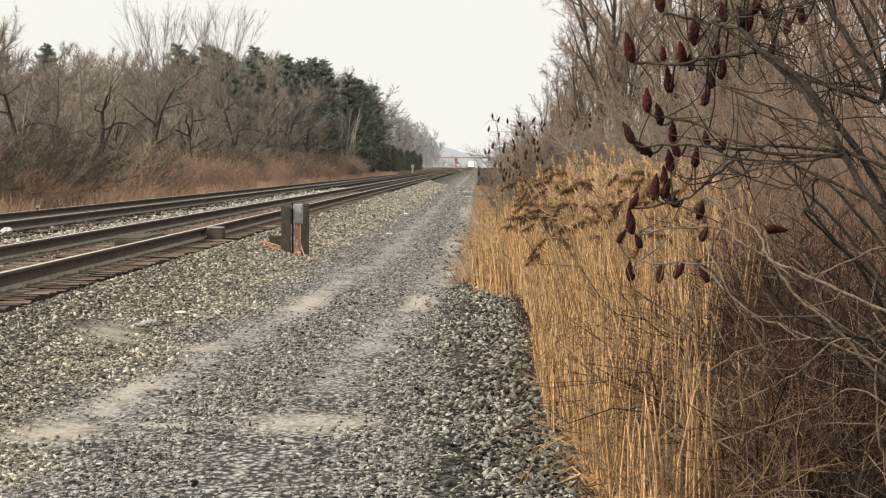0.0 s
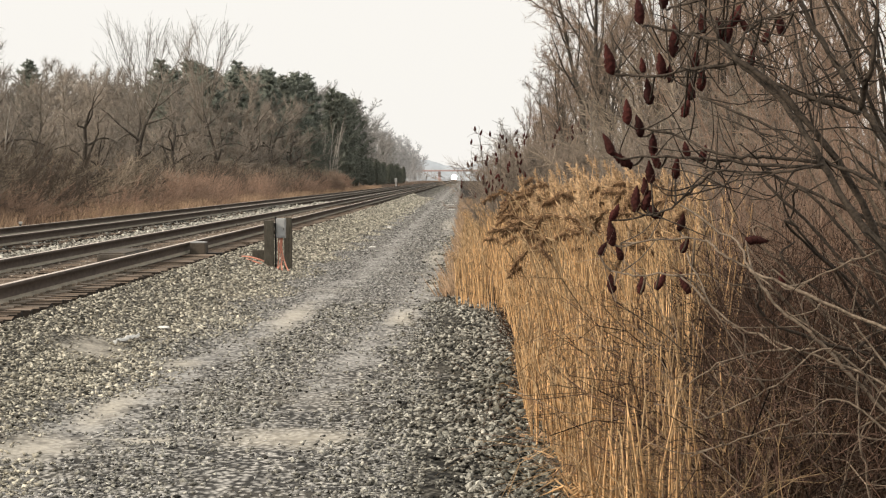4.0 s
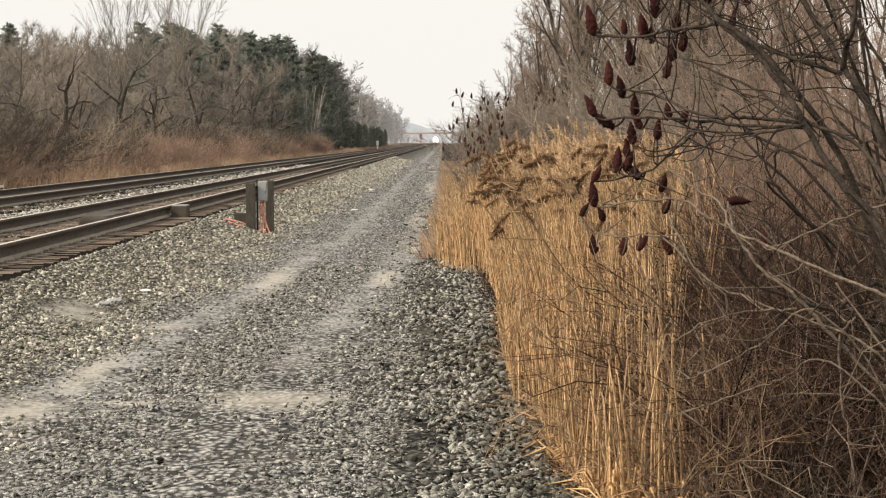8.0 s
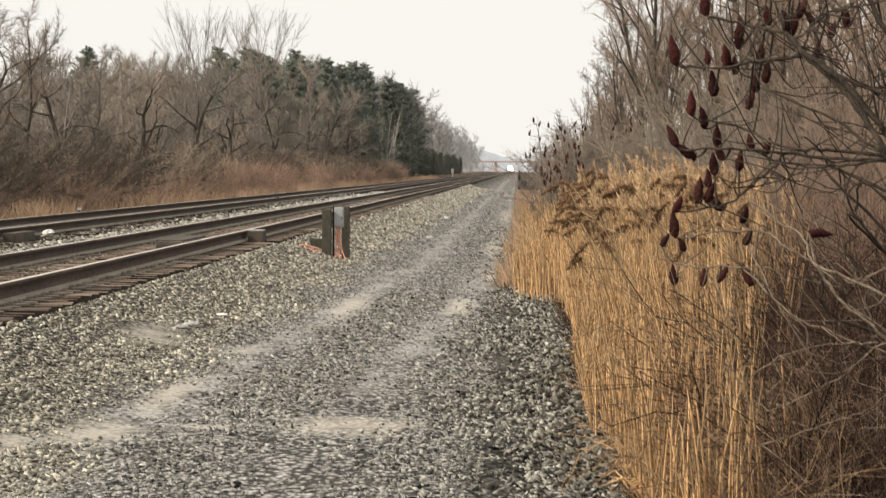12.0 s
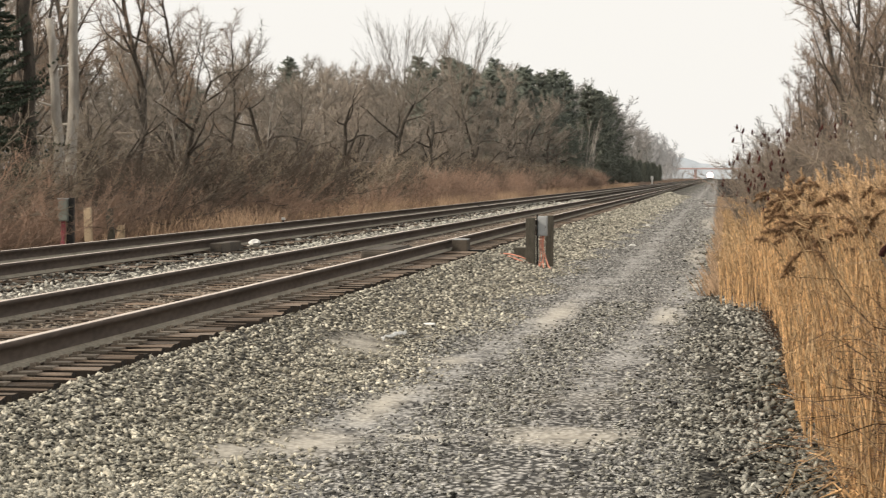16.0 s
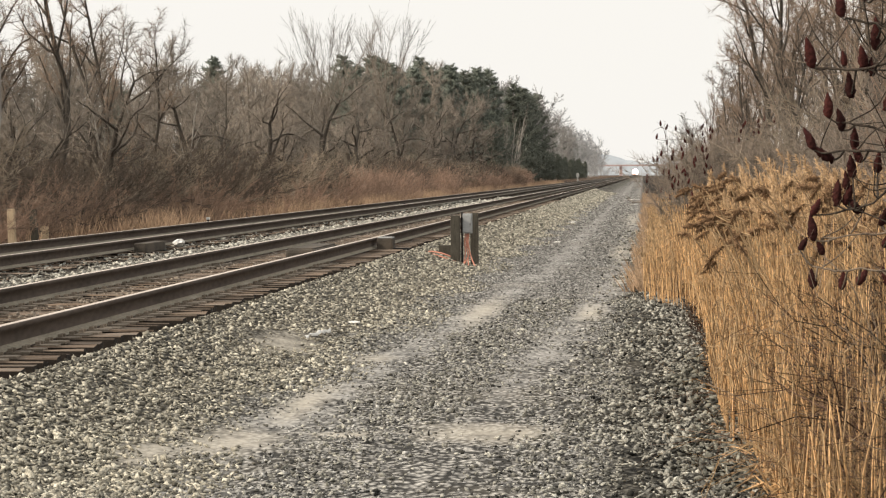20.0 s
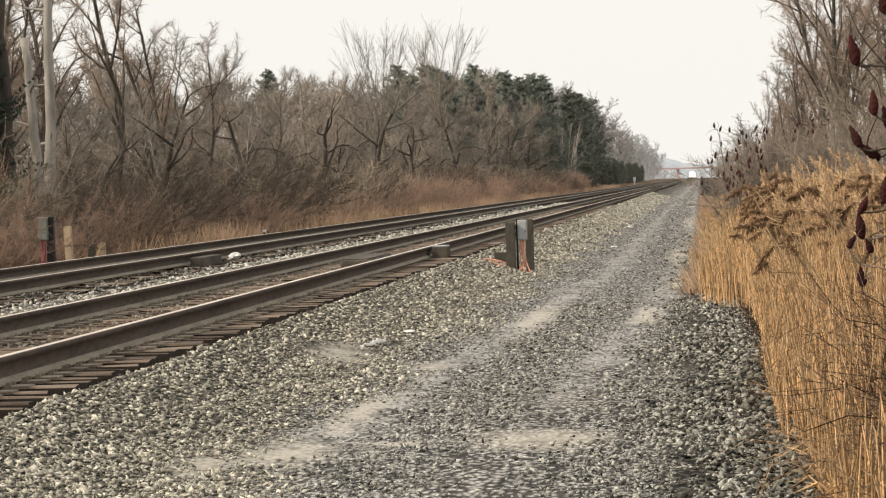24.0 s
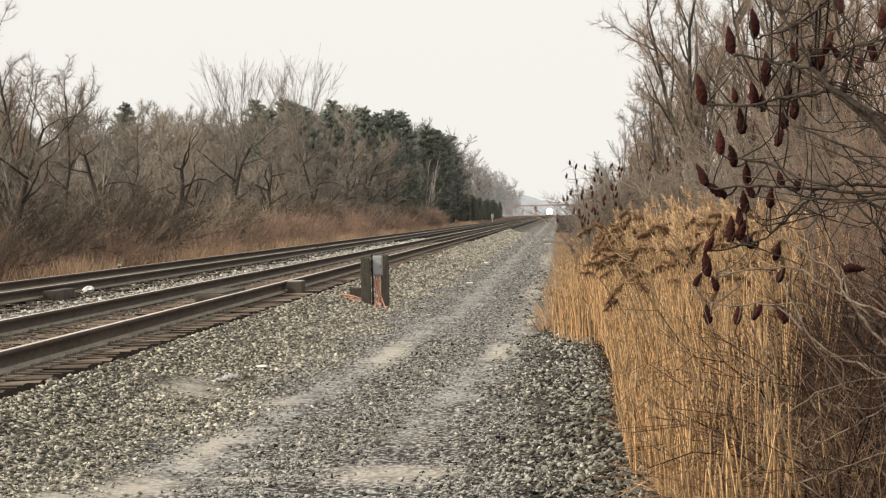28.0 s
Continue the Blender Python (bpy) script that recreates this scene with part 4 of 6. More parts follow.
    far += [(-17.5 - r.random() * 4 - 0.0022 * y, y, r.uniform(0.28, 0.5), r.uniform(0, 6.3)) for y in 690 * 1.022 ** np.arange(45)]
    joined_wood("far_woods", "distant leafless woods along the line, paled for haze", FAR_TREES, FAR_TWIG, [t for t in far if t[1] < 850])
    joined_wood("far_woods", "far-off leafless woods along the line, paled further for haze", FAR_TREES, HAZED_TWIG, [t for t in far if t[1] >= 850])
    for k in range(14):
        y = 455 * 1.07 ** k
        put(FAR_PINES[0], -25 - r.random() * 6, y + 4, r.uniform(1.1, 1.4), r.uniform(0, 360))
    # the wood on the road's side
    for k in range(44):
        y = 84 + 5.8 * k + r.uniform(-2, 2)
        q = r.random()
        put(ROADSIDE[k % 4], 4.9 + 5.5 * q + 0.008 * y, y, (1.05 + 0.45 * q) * r.uniform(0.92, 1.12) * float(np.interp(y, [180, 330], [1.0, 0.85])), r.uniform(0, 360), r.uniform(1.0, 1.2))
    put(ROADSIDE[2], 3.5, 150, 0.45, 40, 1.9)
    put(ROADSIDE[1], 4.6, 106, 1.3, 200, 1.1)
    put(ROADSIDE[3], 5.4, 98, 1.35, 80, 1.1)
    for k in range(22):
        y = 44 + 5.6 * k + r.uniform(-1.5, 1.5)
        put(ROADSIDE[k % 4], 5.4 + r.random() * 5 + 0.03 * y, y, r.uniform(0.8, 1.1), r.uniform(0, 360), r.uniform(1.0, 1.25))
    for k in range(15):
        y = 50 + 3.6 * k + r.uniform(-1, 1)
        put(ROADSIDE[k % 4], y * (0.085 + 0.06 * r.random()), y, r.uniform(0.7, 1.0), r.uniform(0, 360), r.uniform(1.0, 1.25))
    joined_wood("far_woods", "distant leafless woods along the road, paled for haze", FAR_TREES, FAR_TWIG, [(4.4 + r.random() * 8 + 0.003 * y, y, r.uniform(0.62, 0.9), r.uniform(0, 6.3)) for y in 345 * 1.04 ** np.arange(34)])
    for k in range(12):
        y = 62 + 4.4 * k + r.uniform(-1, 1)
        put(ROADSIDE[k % 4], y * (0.058 + 0.035 * r.random()), y, r.uniform(0.6, 0.85), r.uniform(0, 360), r.uniform(1.0, 1.2))
    # brush at the foot of both woods
    for k in range(230):
        y = 44 + 290 * r.random() ** 1.25
        near = r.random()
        s = r.uniform(0.5, 1.1) * (0.7 + 0.5 * near)
        put_shrub(RED_SHRUBS[k % 4] if near < 0.72 else OLIVE_SHRUBS[k % 3], -13.9 - 3.2 * near, y, s * 1.1, r.uniform(0, 360), 0.92)
    for k in range(7):
        put_shrub(DARK_SHRUBS[k % 2], -14.9 - 0.7 * r.random(), 57 + 2.7 * k, r.uniform(0.7, 0.95), r.uniform(0, 360))
    for k in range(9):
        put_shrub(DARK_SHRUBS[k % 2], -16.3 - 1.4 * r.random(), 70 + 4.0 * k, r.uniform(1.0, 1.4), r.uniform(0, 360))
    for k in range(14):
        put_shrub(DARK_SHRUBS[k % 2], -15.2 - 1.4 * r.random(), 150 + 9 * k, r.uniform(1.0, 1.35), r.uniform(0, 360))
    for k in range(26):
        put_shrub(DARK_SHRUBS[k % 2], -16.0 - 4.0 * r.random(), 56 + 2.6 * k, r.uniform(0.8, 1.25), r.uniform(0, 360))
    for k in range(46):
        y = 70 + 250 * r.random()
        put_shrub(DARK_SHRUBS[k % 2], -16.2 - 2.2 * r.random(), y, r.uniform(0.8, 1.2), r.uniform(0, 360))
    for k in range(48):
        y = 45 + 300 * r.random() ** 1.2
        put_shrub(OLIVE_SHRUBS[k % 3], -16.5 - 3.5 * r.random(), y, r.uniform(0.8, 1.35), r.uniform(0, 360))
    for k in range(46):
        y = 36 + 150 * r.random() ** 1.3
        put_shrub(BACK_SHRUBS[k % 3], 2.6 + 3.0 * r.random() + 0.012 * y, y, r.uniform(0.9, 1.4), r.uniform(0, 360))
    for k in range(30):
        y = 58 + 1.7 * k
        put_shrub((BACK_SHRUBS + OLIVE_SHRUBS)[k % 6], y * (0.046 + 0.04 * r.random()), y, r.uniform(0.85, 1.15), r.uniform(0, 360), 1.1)
    for k in range(40):
        y = 52 + 1.3 * k
        put_shrub((OLIVE_SHRUBS + BACK_SHRUBS)[k % 6], y * (0.085 + 0.065 * r.random()), y, r.uniform(1.25, 1.7), r.uniform(0, 360), 1.05)
    for k in range(10):
        put(SLIM_SHRUB, 1.15 + 0.14 * k, 56 + 1.3 * (k * 3 % 10), 0.88 + 0.07 * (k % 3), 80 * k, 1.0)
    for k in range(26):
        y = 55 + 0.9 * k
        put_shrub(BACK_SHRUBS[k % 3], 2.1 + 0.012 * (y - 55) + 1.3 * r.random(), y, r.uniform(0.8, 0.98), r.uniform(0, 360), 1.05)
    for k in range(18):
        y = 72 + 4.5 * k
        put_shrub(BACK_SHRUBS[k % 3], 2.1 + 1.8 * r.random(), y, r.uniform(0.9, 1.2), r.uniform(0, 360))
    join_far_brush()
    # the masters stand in the back of the wood
    for i, ob in enumerate(KINDS + [KNOTTED] + THICK + ROADSIDE + [PALE_TREE] + PINES + FAR_PINES + RED_SHRUBS + OLIVE_SHRUBS + BACK_SHRUBS + DARK_SHRUBS + [SLIM_SHRUB]):
        x, y = -29 - (i % 4) * 1.5, 120 + i * 11
        ob.location = (x, y, float(level(x, y)))


plant()
dark_pine = conifer("conifer", "large dark evergreen with low boughs beside the wood", 75, 9.5, 3.4, NEEDLE, 0.02, 9, 0.2)
dark_pine.location = (-17.75, 60.5, float(level(-17.75, 60.5)))
dark_pine.scale = (0.68, 0.68, 0.72)


def dead_trunk(x, y, height, girth, lean, material, label):
    """A broken standing trunk with stubs."""
    r = np.random.default_rng(int(y * 10))
    pts = [(0, 0, -0.3)] + [(lean * h + r.normal(0, 0.03), r.normal(0, 0.03), h) for h in np.linspace(0.5, height, 9)]
    v, f, caps = piped(pts, [girth * (1.25 - 0.5 * i / 9) for i in range(10)], 9)
    tree = tagged(new("dead_tree"), label, "tree")
    tree.location = (x, y, float(level(x, y)))
    part("trunk", mesh_of("trunk", v, [f, caps], material, True), None, tree)
    for k in range(7):
        h = height * r.uniform(0.35, 0.97)
        d = unit(np.array([r.normal(), r.normal() * 0.5, r.uniform(-0.1, 0.7)]))
        p = np.array([lean * h, 0, h])
        part("broken_branch", limbs_mesh("broken_branch", [(p, p + d * r.uniform(0.25, 0.8), girth * 0.35, girth * 0.18, False)], material, 5), None, tree)


dead_trunk(-16.0, 62.7, 5.3, 0.125, -0.06, PALE_BARK, "broken dead trunk with bleached peeling bark")
dead_trunk(-16.1, 63.8, 7.6, 0.13, 0.02, PALE_BARK, "tall dead trunk with blotched pale bark and broken stubs")
dead_trunk(-16.5, 61.6, 7.0, 0.15, -0.02, DARK_BARK, "tall dark dead trunk with broken stubs")
for _x, _y, _s in ((-17.6, 77.7, 1.25), (-18.6, 71.0, 1.15), (-17.9, 84.0, 1.0), (-19.2, 91.0, 1.05), (-18.4, 66.5, 1.1), (-18.2, 98.0, 0.85)):
    put(ROADSIDE[int(_y) % 4], _x, _y, _s, _y * 40)
for _k in range(2):
    put(ROADSIDE[_k % 4], -18.2 - 0.25 * (_k * 7 % 9), 66 + 7.3 * _k, 0.88 + 0.04 * (_k * 5 % 7), 57 * _k)
put(KINDS[4], -17.2, 80.6, 0.95, 100)
put(KINDS[5], -17.6, 74.0, 0.85, 210)


# ---- dry grass below the brush ----
def grass_tufts(name, label, spots, height, blades, material, seed):
    r = np.random.default_rng(seed)
    a, b, ra = [], [], []
    for x, y in spots:
        n = blades
        ang = r.uniform(0, 2 * np.pi, n)
        o = r.uniform(0, 0.28, n)
        base = np.stack([x + np.cos(ang) * o, y + np.sin(ang) * o, np.zeros(n)], 1)
        base[:, 2] = level(base[:, 0], base[:, 1]) - 0.02
        h = height * r.uniform(0.4, 1.1, n)
        tip = base + np.stack([np.cos(ang) * h * r.uniform(0.1, 0.7, n), np.sin(ang) * h * r.uniform(0.1, 0.7, n), h], 1)
        a.append(base), b.append(tip), ra.append(np.full(n, 0.012))
    v, f = spikes(np.concatenate(a), np.concatenate(b), np.concatenate(ra))
    return tagged(new(name, mesh_of(name, v, [f], material)), label, "grass", kind="stuff")


_r = np.random.default_rng(81)
grass_tufts("dry_grass", "tan dry grass tufts along the far track", [(-12.9 - 1.6 * _r.random() ** 1.3, 40 + 31 * int(_r.integers(1, 13)) + 6 * _r.normal()) for _ in range(800)], 0.75, 14, DRY_GRASS, 82)


grass_tufts("dry_grass", "low brown dead grass along the road's edge beyond the reeds", [(-0.12 + 0.75 * _r.random() + 0.0015 * _y, _y) for _y in 36 + 170 * _r.random(900) ** 1.6], 0.34, 16, BROWN_GRASS, 83)


# ---- the reed bed ----
def reed_edge(y):
    """Where the reeds begin, towards the road."""
    return np.interp(y, [11, 13, 14, 17, 22, 24, 28, 32.6, 33.8, 35, 45, 60, 90, 160], [0.85, 0.58, 0.55, 0.51, 0.52, 0.58, 0.62, 0.58, 0.0, -0.02, 0.04, 0.12, 0.2, 0.3])


def reeds():
    r = np.random.default_rng(91)
    n = 9000
    y = 12.2 + 95 * r.random(n) ** 1.9
    x = reed_edge(y) + 0.05 + np.interp(y, [12, 13.5, 20, 30, 60], [0.4, 0.6, 1.25, 2.0, 3.2]) * r.random(n) ** 1.5 * np.where(r.random(n) < 0.12, 1.3, 1.0) + 0.12 * r.normal(0, 1, n) * (y > 16)
    x = np.maximum(x, reed_edge(y) - 0.05)
    thin = r.random(n) < np.interp(y, [12, 13.4, 14.2, 15.5, 17, 19], [0.97, 0.92, 0.8, 0.68, 0.5, 0.2])
    x, y = x[~thin], y[~thin]
    n = len(x)
    z = level(x, y) - 0.03
    tall = np.interp(y, [12, 15, 20, 30, 45, 60], [1.05, 1.3, 1.58, 1.76, 1.66, 1.55]) * r.uniform(0.76, 1.1, n) * np.where(y > 32.6, 0.32 + 0.68 * np.clip((x - reed_edge(y)) / 1.0, 0, 1), 0.5 + 0.5 * np.clip((x - reed_edge(y)) / 0.6, 0, 1))
    tall = tall * np.where(y > 36, 0.85, 1.0)
    tall = tall * (1 + 0.06 * np.sin(x * 5.3 + y * 0.9) + 0.04 * np.sin(x * 13.1 - y * 2.3))
    lean = np.stack([r.normal(-0.015, 0.05, n), r.normal(0, 0.05, n)], 1)
    base = np.stack([x, y, z], 1)
    mid = base + np.stack([lean[:, 0] * tall * 0.5, lean[:, 1] * tall * 0.5, tall * 0.55], 1)
    tip = base + np.stack([lean[:, 0] * tall * 1.6, lean[:, 1] * tall * 1.6, tall], 1)
    rad = r.uniform(0.0032, 0.0062, n) * np.interp(y, [12, 15, 18, 30, 80], [1.6, 1.4, 1.05, 1.25, 2.2])
    bed = tagged(new("reed_bed"), "tall golden dry reeds with brown drooping seed heads", "reeds", kind="stuff")
    v, f = gather([tubes(base, mid, rad, rad * 0.85), tubes(mid, tip, rad * 0.85, rad * 0.45)])
    tagged(part("stalks", mesh_of("stalks", v, f, REED), None, bed), kind="stuff")
    # long dry leaves that leave the stalk and droop
    m = 9000
    k = r.integers(0, n, m)
    s = r.uniform(0.12, 0.95, m)[:, None]
    p = base[k] * (1 - s) + tip[k] * s
    ang = r.uniform(0, 2 * np.pi, m)
    out = np.stack([np.cos(ang), np.sin(ang), np.zeros(m)], 1)
    ln = r.uniform(0.12, 0.34, m)[:, None]
    q = p + out * ln * 0.16 + np.array([0, 0, 1]) * ln * r.uniform(0.4, 0.95, (m, 1))
    e = q + out * ln * 0.32 + np.array([0, 0, 1]) * ln * r.uniform(-0.5, 0.5, (m, 1))
    w = np.full(m, 0.005) * np.interp(p[:, 1], [12, 30, 80], [0.9, 1.2, 2.0])
    v, f = gather([tubes(p, q, w * 0.7, w), spikes(q, e, w)])
    tagged(part("leaves", mesh_of("leaves", v, f, REED_LEAF), None, bed), kind="stuff")
    # seed heads: dark ones droop to the road on bent stalks of their own, pale ones stand
    c = 190
    py = r.uniform(17.0, 31.0, c)
    px = reed_edge(py) - 0.22 + np.interp(py, [17, 31], [1.25, 1.9]) * r.random(c)
    bent = np.stack([px, py, r.uniform(1.08, 1.62, c) - 0.25 * np.clip(reed_edge(py) - px, 0, 1) - 0.012 * np.abs(py - 23)], 1)
    pale = tip[(y > 19) & (y < 60) & (r.random(n) < 0.6) & (tip[:, 2] > 1.2)] - [0, 0, 0.08]
    for name, t, material, droop, ln, hairs in (("drooping_seed_heads", bent, PLUME, 0.8, 0.135, 120), ("seed_heads", pale, PALE_PLUME, 0.12, 0.17, 52)):
        c = len(t)
        a, b, ra = [], [], []
        way = np.stack([-np.abs(r.normal(0.15 + 0.7 * droop, 0.25, c)), r.normal(0, 0.3, c), np.full(c, 1.0 - droop * 0.75)], 1)
        if droop > 0.5:
            way = np.stack([r.normal(-0.6, 0.3, c), r.normal(0, 0.35, c), r.normal(0.1, 0.4, c)], 1)
            # the bent stalks that carry them
            knee = t - way * 0.10 + np.array([0.02, 0, -0.05])
            low = knee + np.stack([r.uniform(0.12, 0.42, c), r.normal(0, 0.1, c), r.uniform(-0.75, -0.45, c)], 1)
            v, f = gather([tubes(low, knee, np.full(c, 0.0052), np.full(c, 0.0046)), tubes(knee, t, np.full(c, 0.0046), np.full(c, 0.004))])
            tagged(part("bent_stalks", mesh_of("bent_stalks", v, f, REED_LEAF), None, bed), kind="stuff")
        way /= np.linalg.norm(way, axis=1, keepdims=True)
        for h in range(hairs):
            s = h / hairs
            at = t + way * ln * s + np.array([0, 0, -1]) * ln * droop * 0.45 * s * s
            plump = 0.35 + 0.65 * math.sin(math.pi * min(0.15 + 0.85 * s, 1.0))
            to = at + way * ln * r.uniform(0.06, 0.18, (c, 1)) + r.normal(0, (0.026 if droop > 0.5 else 0.030) * plump, (c, 3)) + np.array([0, 0, -1]) * ln * droop * plump * r.uniform(0.0, 0.42, (c, 1))
            a.append(at), b.append(to), ra.append(np.full(c, 0.0034 if droop > 0.5 else 0.0044) * np.interp(t[:, 1], [12, 30, 80], [1, 1.2, 2]))
        v, f = spikes(np.concatenate(a), np.concatenate(b), np.concatenate(ra))
        tagged(part(name, mesh_of(name, v, [f], material), None, bed), kind="stuff")


reeds()


def fallen_reeds():
    """Bent and broken straw on the ground at the front of the bed."""
    r = np.random.default_rng(95)
    n = 620
    y = 11.8 + 14 * r.random(n) ** 2.2
    x = reed_edge(y) + r.uniform(0.02, 0.75, n)
    p = np.stack([x, y, level(x, y) + r.uniform(0.0, 0.06, n)], 1)
    ang = r.uniform(0, 2 * np.pi, n)
    ln = r.uniform(0.06, 0.24, n)[:, None]
    q = p + np.stack([np.cos(ang), np.sin(ang), r.uniform(-0.02, 0.55, n)], 1) * ln
    e = q + np.stack([np.cos(ang + 0.6), np.sin(ang + 0.6), r.uniform(-0.7, 0.3, n)], 1) * ln * 0.6
    w = r.uniform(0.003, 0.007, n)
    c = 360
    y = r.uniform(12.1, 14.2, c)
    x = reed_edge(y) + r.uniform(0.05, 0.55, c)
    p2 = np.stack([x, y, level(x, y)], 1)
    out = np.stack([r.normal(0.05, 0.5, c), r.normal(-0.2, 0.4, c), r.uniform(0.7, 1.6, c)], 1) * r.uniform(0.06, 0.16, (c, 1))
    q2 = p2 + out
    e2 = q2 + out * [0.9, 0.9, -0.35] + r.normal(0, 0.02, (c, 3))
    w2 = r.uniform(0.005, 0.0095, c)
    v, f = gather([tubes(p, q, w, w), spikes(q, e, w), tubes(p2, q2, w2 * 0.7, w2), spikes(q2, e2, w2)])
    tagged(new("fallen_reeds", mesh_of("fallen_reeds", v, f, REED)), "broken pale straw lying at the reeds' foot", "reeds", kind="stuff")
    m = 2600
    y = 11.6 + 22 * r.random(m) ** 1.3
    x = reed_edge(y) + r.uniform(-0.15, 0.75, m) * np.where(r.random(m) < 0.5, 0.45, 1.0)
    c = np.stack([x, y, level(x, y) + r.uniform(0.005, 0.05, m)], 1)
    d1, d2 = r.normal(0, 0.012, (m, 3)) * [1, 1, 0.4], r.normal(0, 0.012, (m, 3)) * [1, 1, 0.4]
    up = r.normal(0, 0.006, (m, 3))
    verts = np.stack([c - d1, c - d2 + up, c + d1, c + d2 + up, c - up * 0.5 + [0, 0, 0.006]], 1).reshape(-1, 3)
    tri = np.array([(0, 1, 4), (1, 2, 4), (2, 3, 4), (3, 0, 4)])
    faces = ((np.arange(m) * 5)[:, None, None] + tri[None]).reshape(-1, 3)
    tagged(new("leaf_litter", mesh_of("leaf_litter", verts, faces, LITTER)), "curled brown dead leaves at the reeds' foot", "leaves", kind="stuff")


fallen_reeds()


# ---- bramble tangle below the sumac ----
def tangle(name, label, n, x0, x1, y0, y1, tall, material, seed, rad=0.0045, stray=1.0):
    r = np.random.default_rng(seed)
    y = r.uniform(y0, y1, n)
    x = np.interp(y, [10, 20], [x0, x0 + 0.3]) + (x1 - x0) * r.random(n)
    p = np.stack([x, y, level(x, y) - 0.03], 1)
    d = np.stack([r.normal(-0.1, 0.32, n) * stray, r.normal(0, 0.25, n) * stray, np.full(n, 1.0)], 1)
    pieces = []
    w = r.uniform(0.6, 1.5, n) * rad
    h = tall * r.uniform(0.35, 1.1, n)[:, None]
    for i in range(5):
        d /= np.linalg.norm(d, axis=1, keepdims=True)
        q = p + d * h / 5
        w2 = w * 0.82
        pieces.append(tubes(p, q, w, w2))
        if i:
            for _ in range(2):
                e = d + r.normal(0, 0.75, (n, 3))
                e /= np.linalg.norm(e, axis=1, keepdims=True)
                m = q + e * h * r.uniform(0.08, 0.28, (n, 1)) * min(stray * 1.5, 1)
                pieces.append(tubes(q, m, w2 * 0.65, w2 * 0.5))
                pieces.append(spikes(m, m + (e + r.normal(0, 0.5, (n, 3))) * h * 0.12, w2 * 0.5))
        p, w = q, w2
        d = d + (r.normal(0, 0.28, (n, 3)) + np.array([0, 0, -0.10 * i])) * stray
    tagged(new(name, mesh_of(name, *gather(pieces), material)), label, "undergrowth", kind="stuff")


tangle("bramble_tangle", "dense tangle of thin dark brown leafless stems", 1300, 1.22, 3.6, 12.2, 17.0, 1.5, TANGLE, 101, 0.0052)
tangle("bramble_tangle", "dark thin stems crowded behind the sumac", 700, 1.5, 5.0, 16.5, 26.0, 2.0, TANGLE, 102, 0.006)
tangle("bramble_tangle", "red-brown thin stems crowded behind the sumac", 520, 1.9, 5.4, 19.0, 27.0, 2.5, BRUSH, 109, 0.005)
# low wall of dark-coloured stems added to deepen the thicket's shade
tangle("bramble_tangle", "thick brambles low at the back, coloured dark for shade", 1300, 1.4, 4.2, 14.5, 19.0, 1.35, TANGLE, 111, 0.010)
tangle("tall_stems", "tall dark leafless stems crowding behind the sumac", 350, 2.7, 6.0, 20.0, 32.0, 4.2, BRUSH, 105, 0.006, 0.5)
tangle("pale_stems", "sparse pale arching stems in front of the brambles", 230, 1.2, 3.4, 12.0, 15.0, 1.7, PALE_STEM, 104, 0.0048, 1.4)
tangle("pale_stems", "pale dry weed stems low in the brambles", 300, 1.0, 3.0, 12.0, 13.4, 0.75, PALE_STEM, 106, 0.0032, 2.0)
tangle("weed_stems", "thin red-brown weed stems among the reeds", 120, 0.7, 1.8, 12.3, 16.5, 1.2, RUSSET, 103, 0.0036)
tangle("weed_stems", "short dark dead weeds along the gravel's edge", 420, 0.16, 0.62, 20.0, 33.5, 0.34, TANGLE, 108, 0.004, 1.4)
tangle("weed_stems", "tan curled weed stems at the reeds' edge", 360, 0.72, 1.45, 12.2, 15.5, 0.95, REED_LEAF, 107, 0.0036, 1.2)
tangle("weed_stems", "upright dark dead weed stalks among the reeds", 60, 0.72, 1.5, 12.6, 15.0, 0.75, TANGLE, 112, 0.0075, 0.3)
tangle("bramble_tangle", "red-brown thin stems low in the brambles", 240, 1.05, 3.4, 12.0, 14.0, 1.3, RUSSET, 110, 0.0042, 1.3)


# ---- staghorn sumac with its fruit ----
def cone_mesh(seed):
    """A fuzzy fruit cone, widest below its middle, with a lumpy outline and its point at +z."""
    r = np.random.default_rng(seed)
    rings, sides, long = 14, 11, 0.155
    bend = r.normal(0, 0.010, 2)
    verts = []
    for i in range(rings):
        s = i / (rings - 1)
        w = 0.0235 * (math.sin(math.pi * (0.06 + 0.94 * s ** 0.72)) ** 0.75) + 0.002
        for k in range(sides):
            a = k * 2 * math.pi / sides + 0.3 * i
            q = w * (1 + 0.17 * r.normal())
            verts.append((q * math.cos(a) + bend[0] * s * s, q * math.sin(a) + bend[1] * s * s, long * (s - 0.5) + 0.003 * r.normal()))
    i = np.arange(sides)
    quad = np.stack([i, (i + 1) % sides, (i + 1) % sides + sides, i + sides], 1)
    faces = ((np.arange(rings - 1) * sides)[:, None, None] + quad[None]).reshape(-1, 4)
    caps = np.array([list(range(sides))[::-1], list(range((rings - 1) * sides, rings * sides))])
    return mesh_of("fruit_cone", verts, [faces, caps], CONE)


CONES = [cone_mesh(110 + k) for k in range(5)]


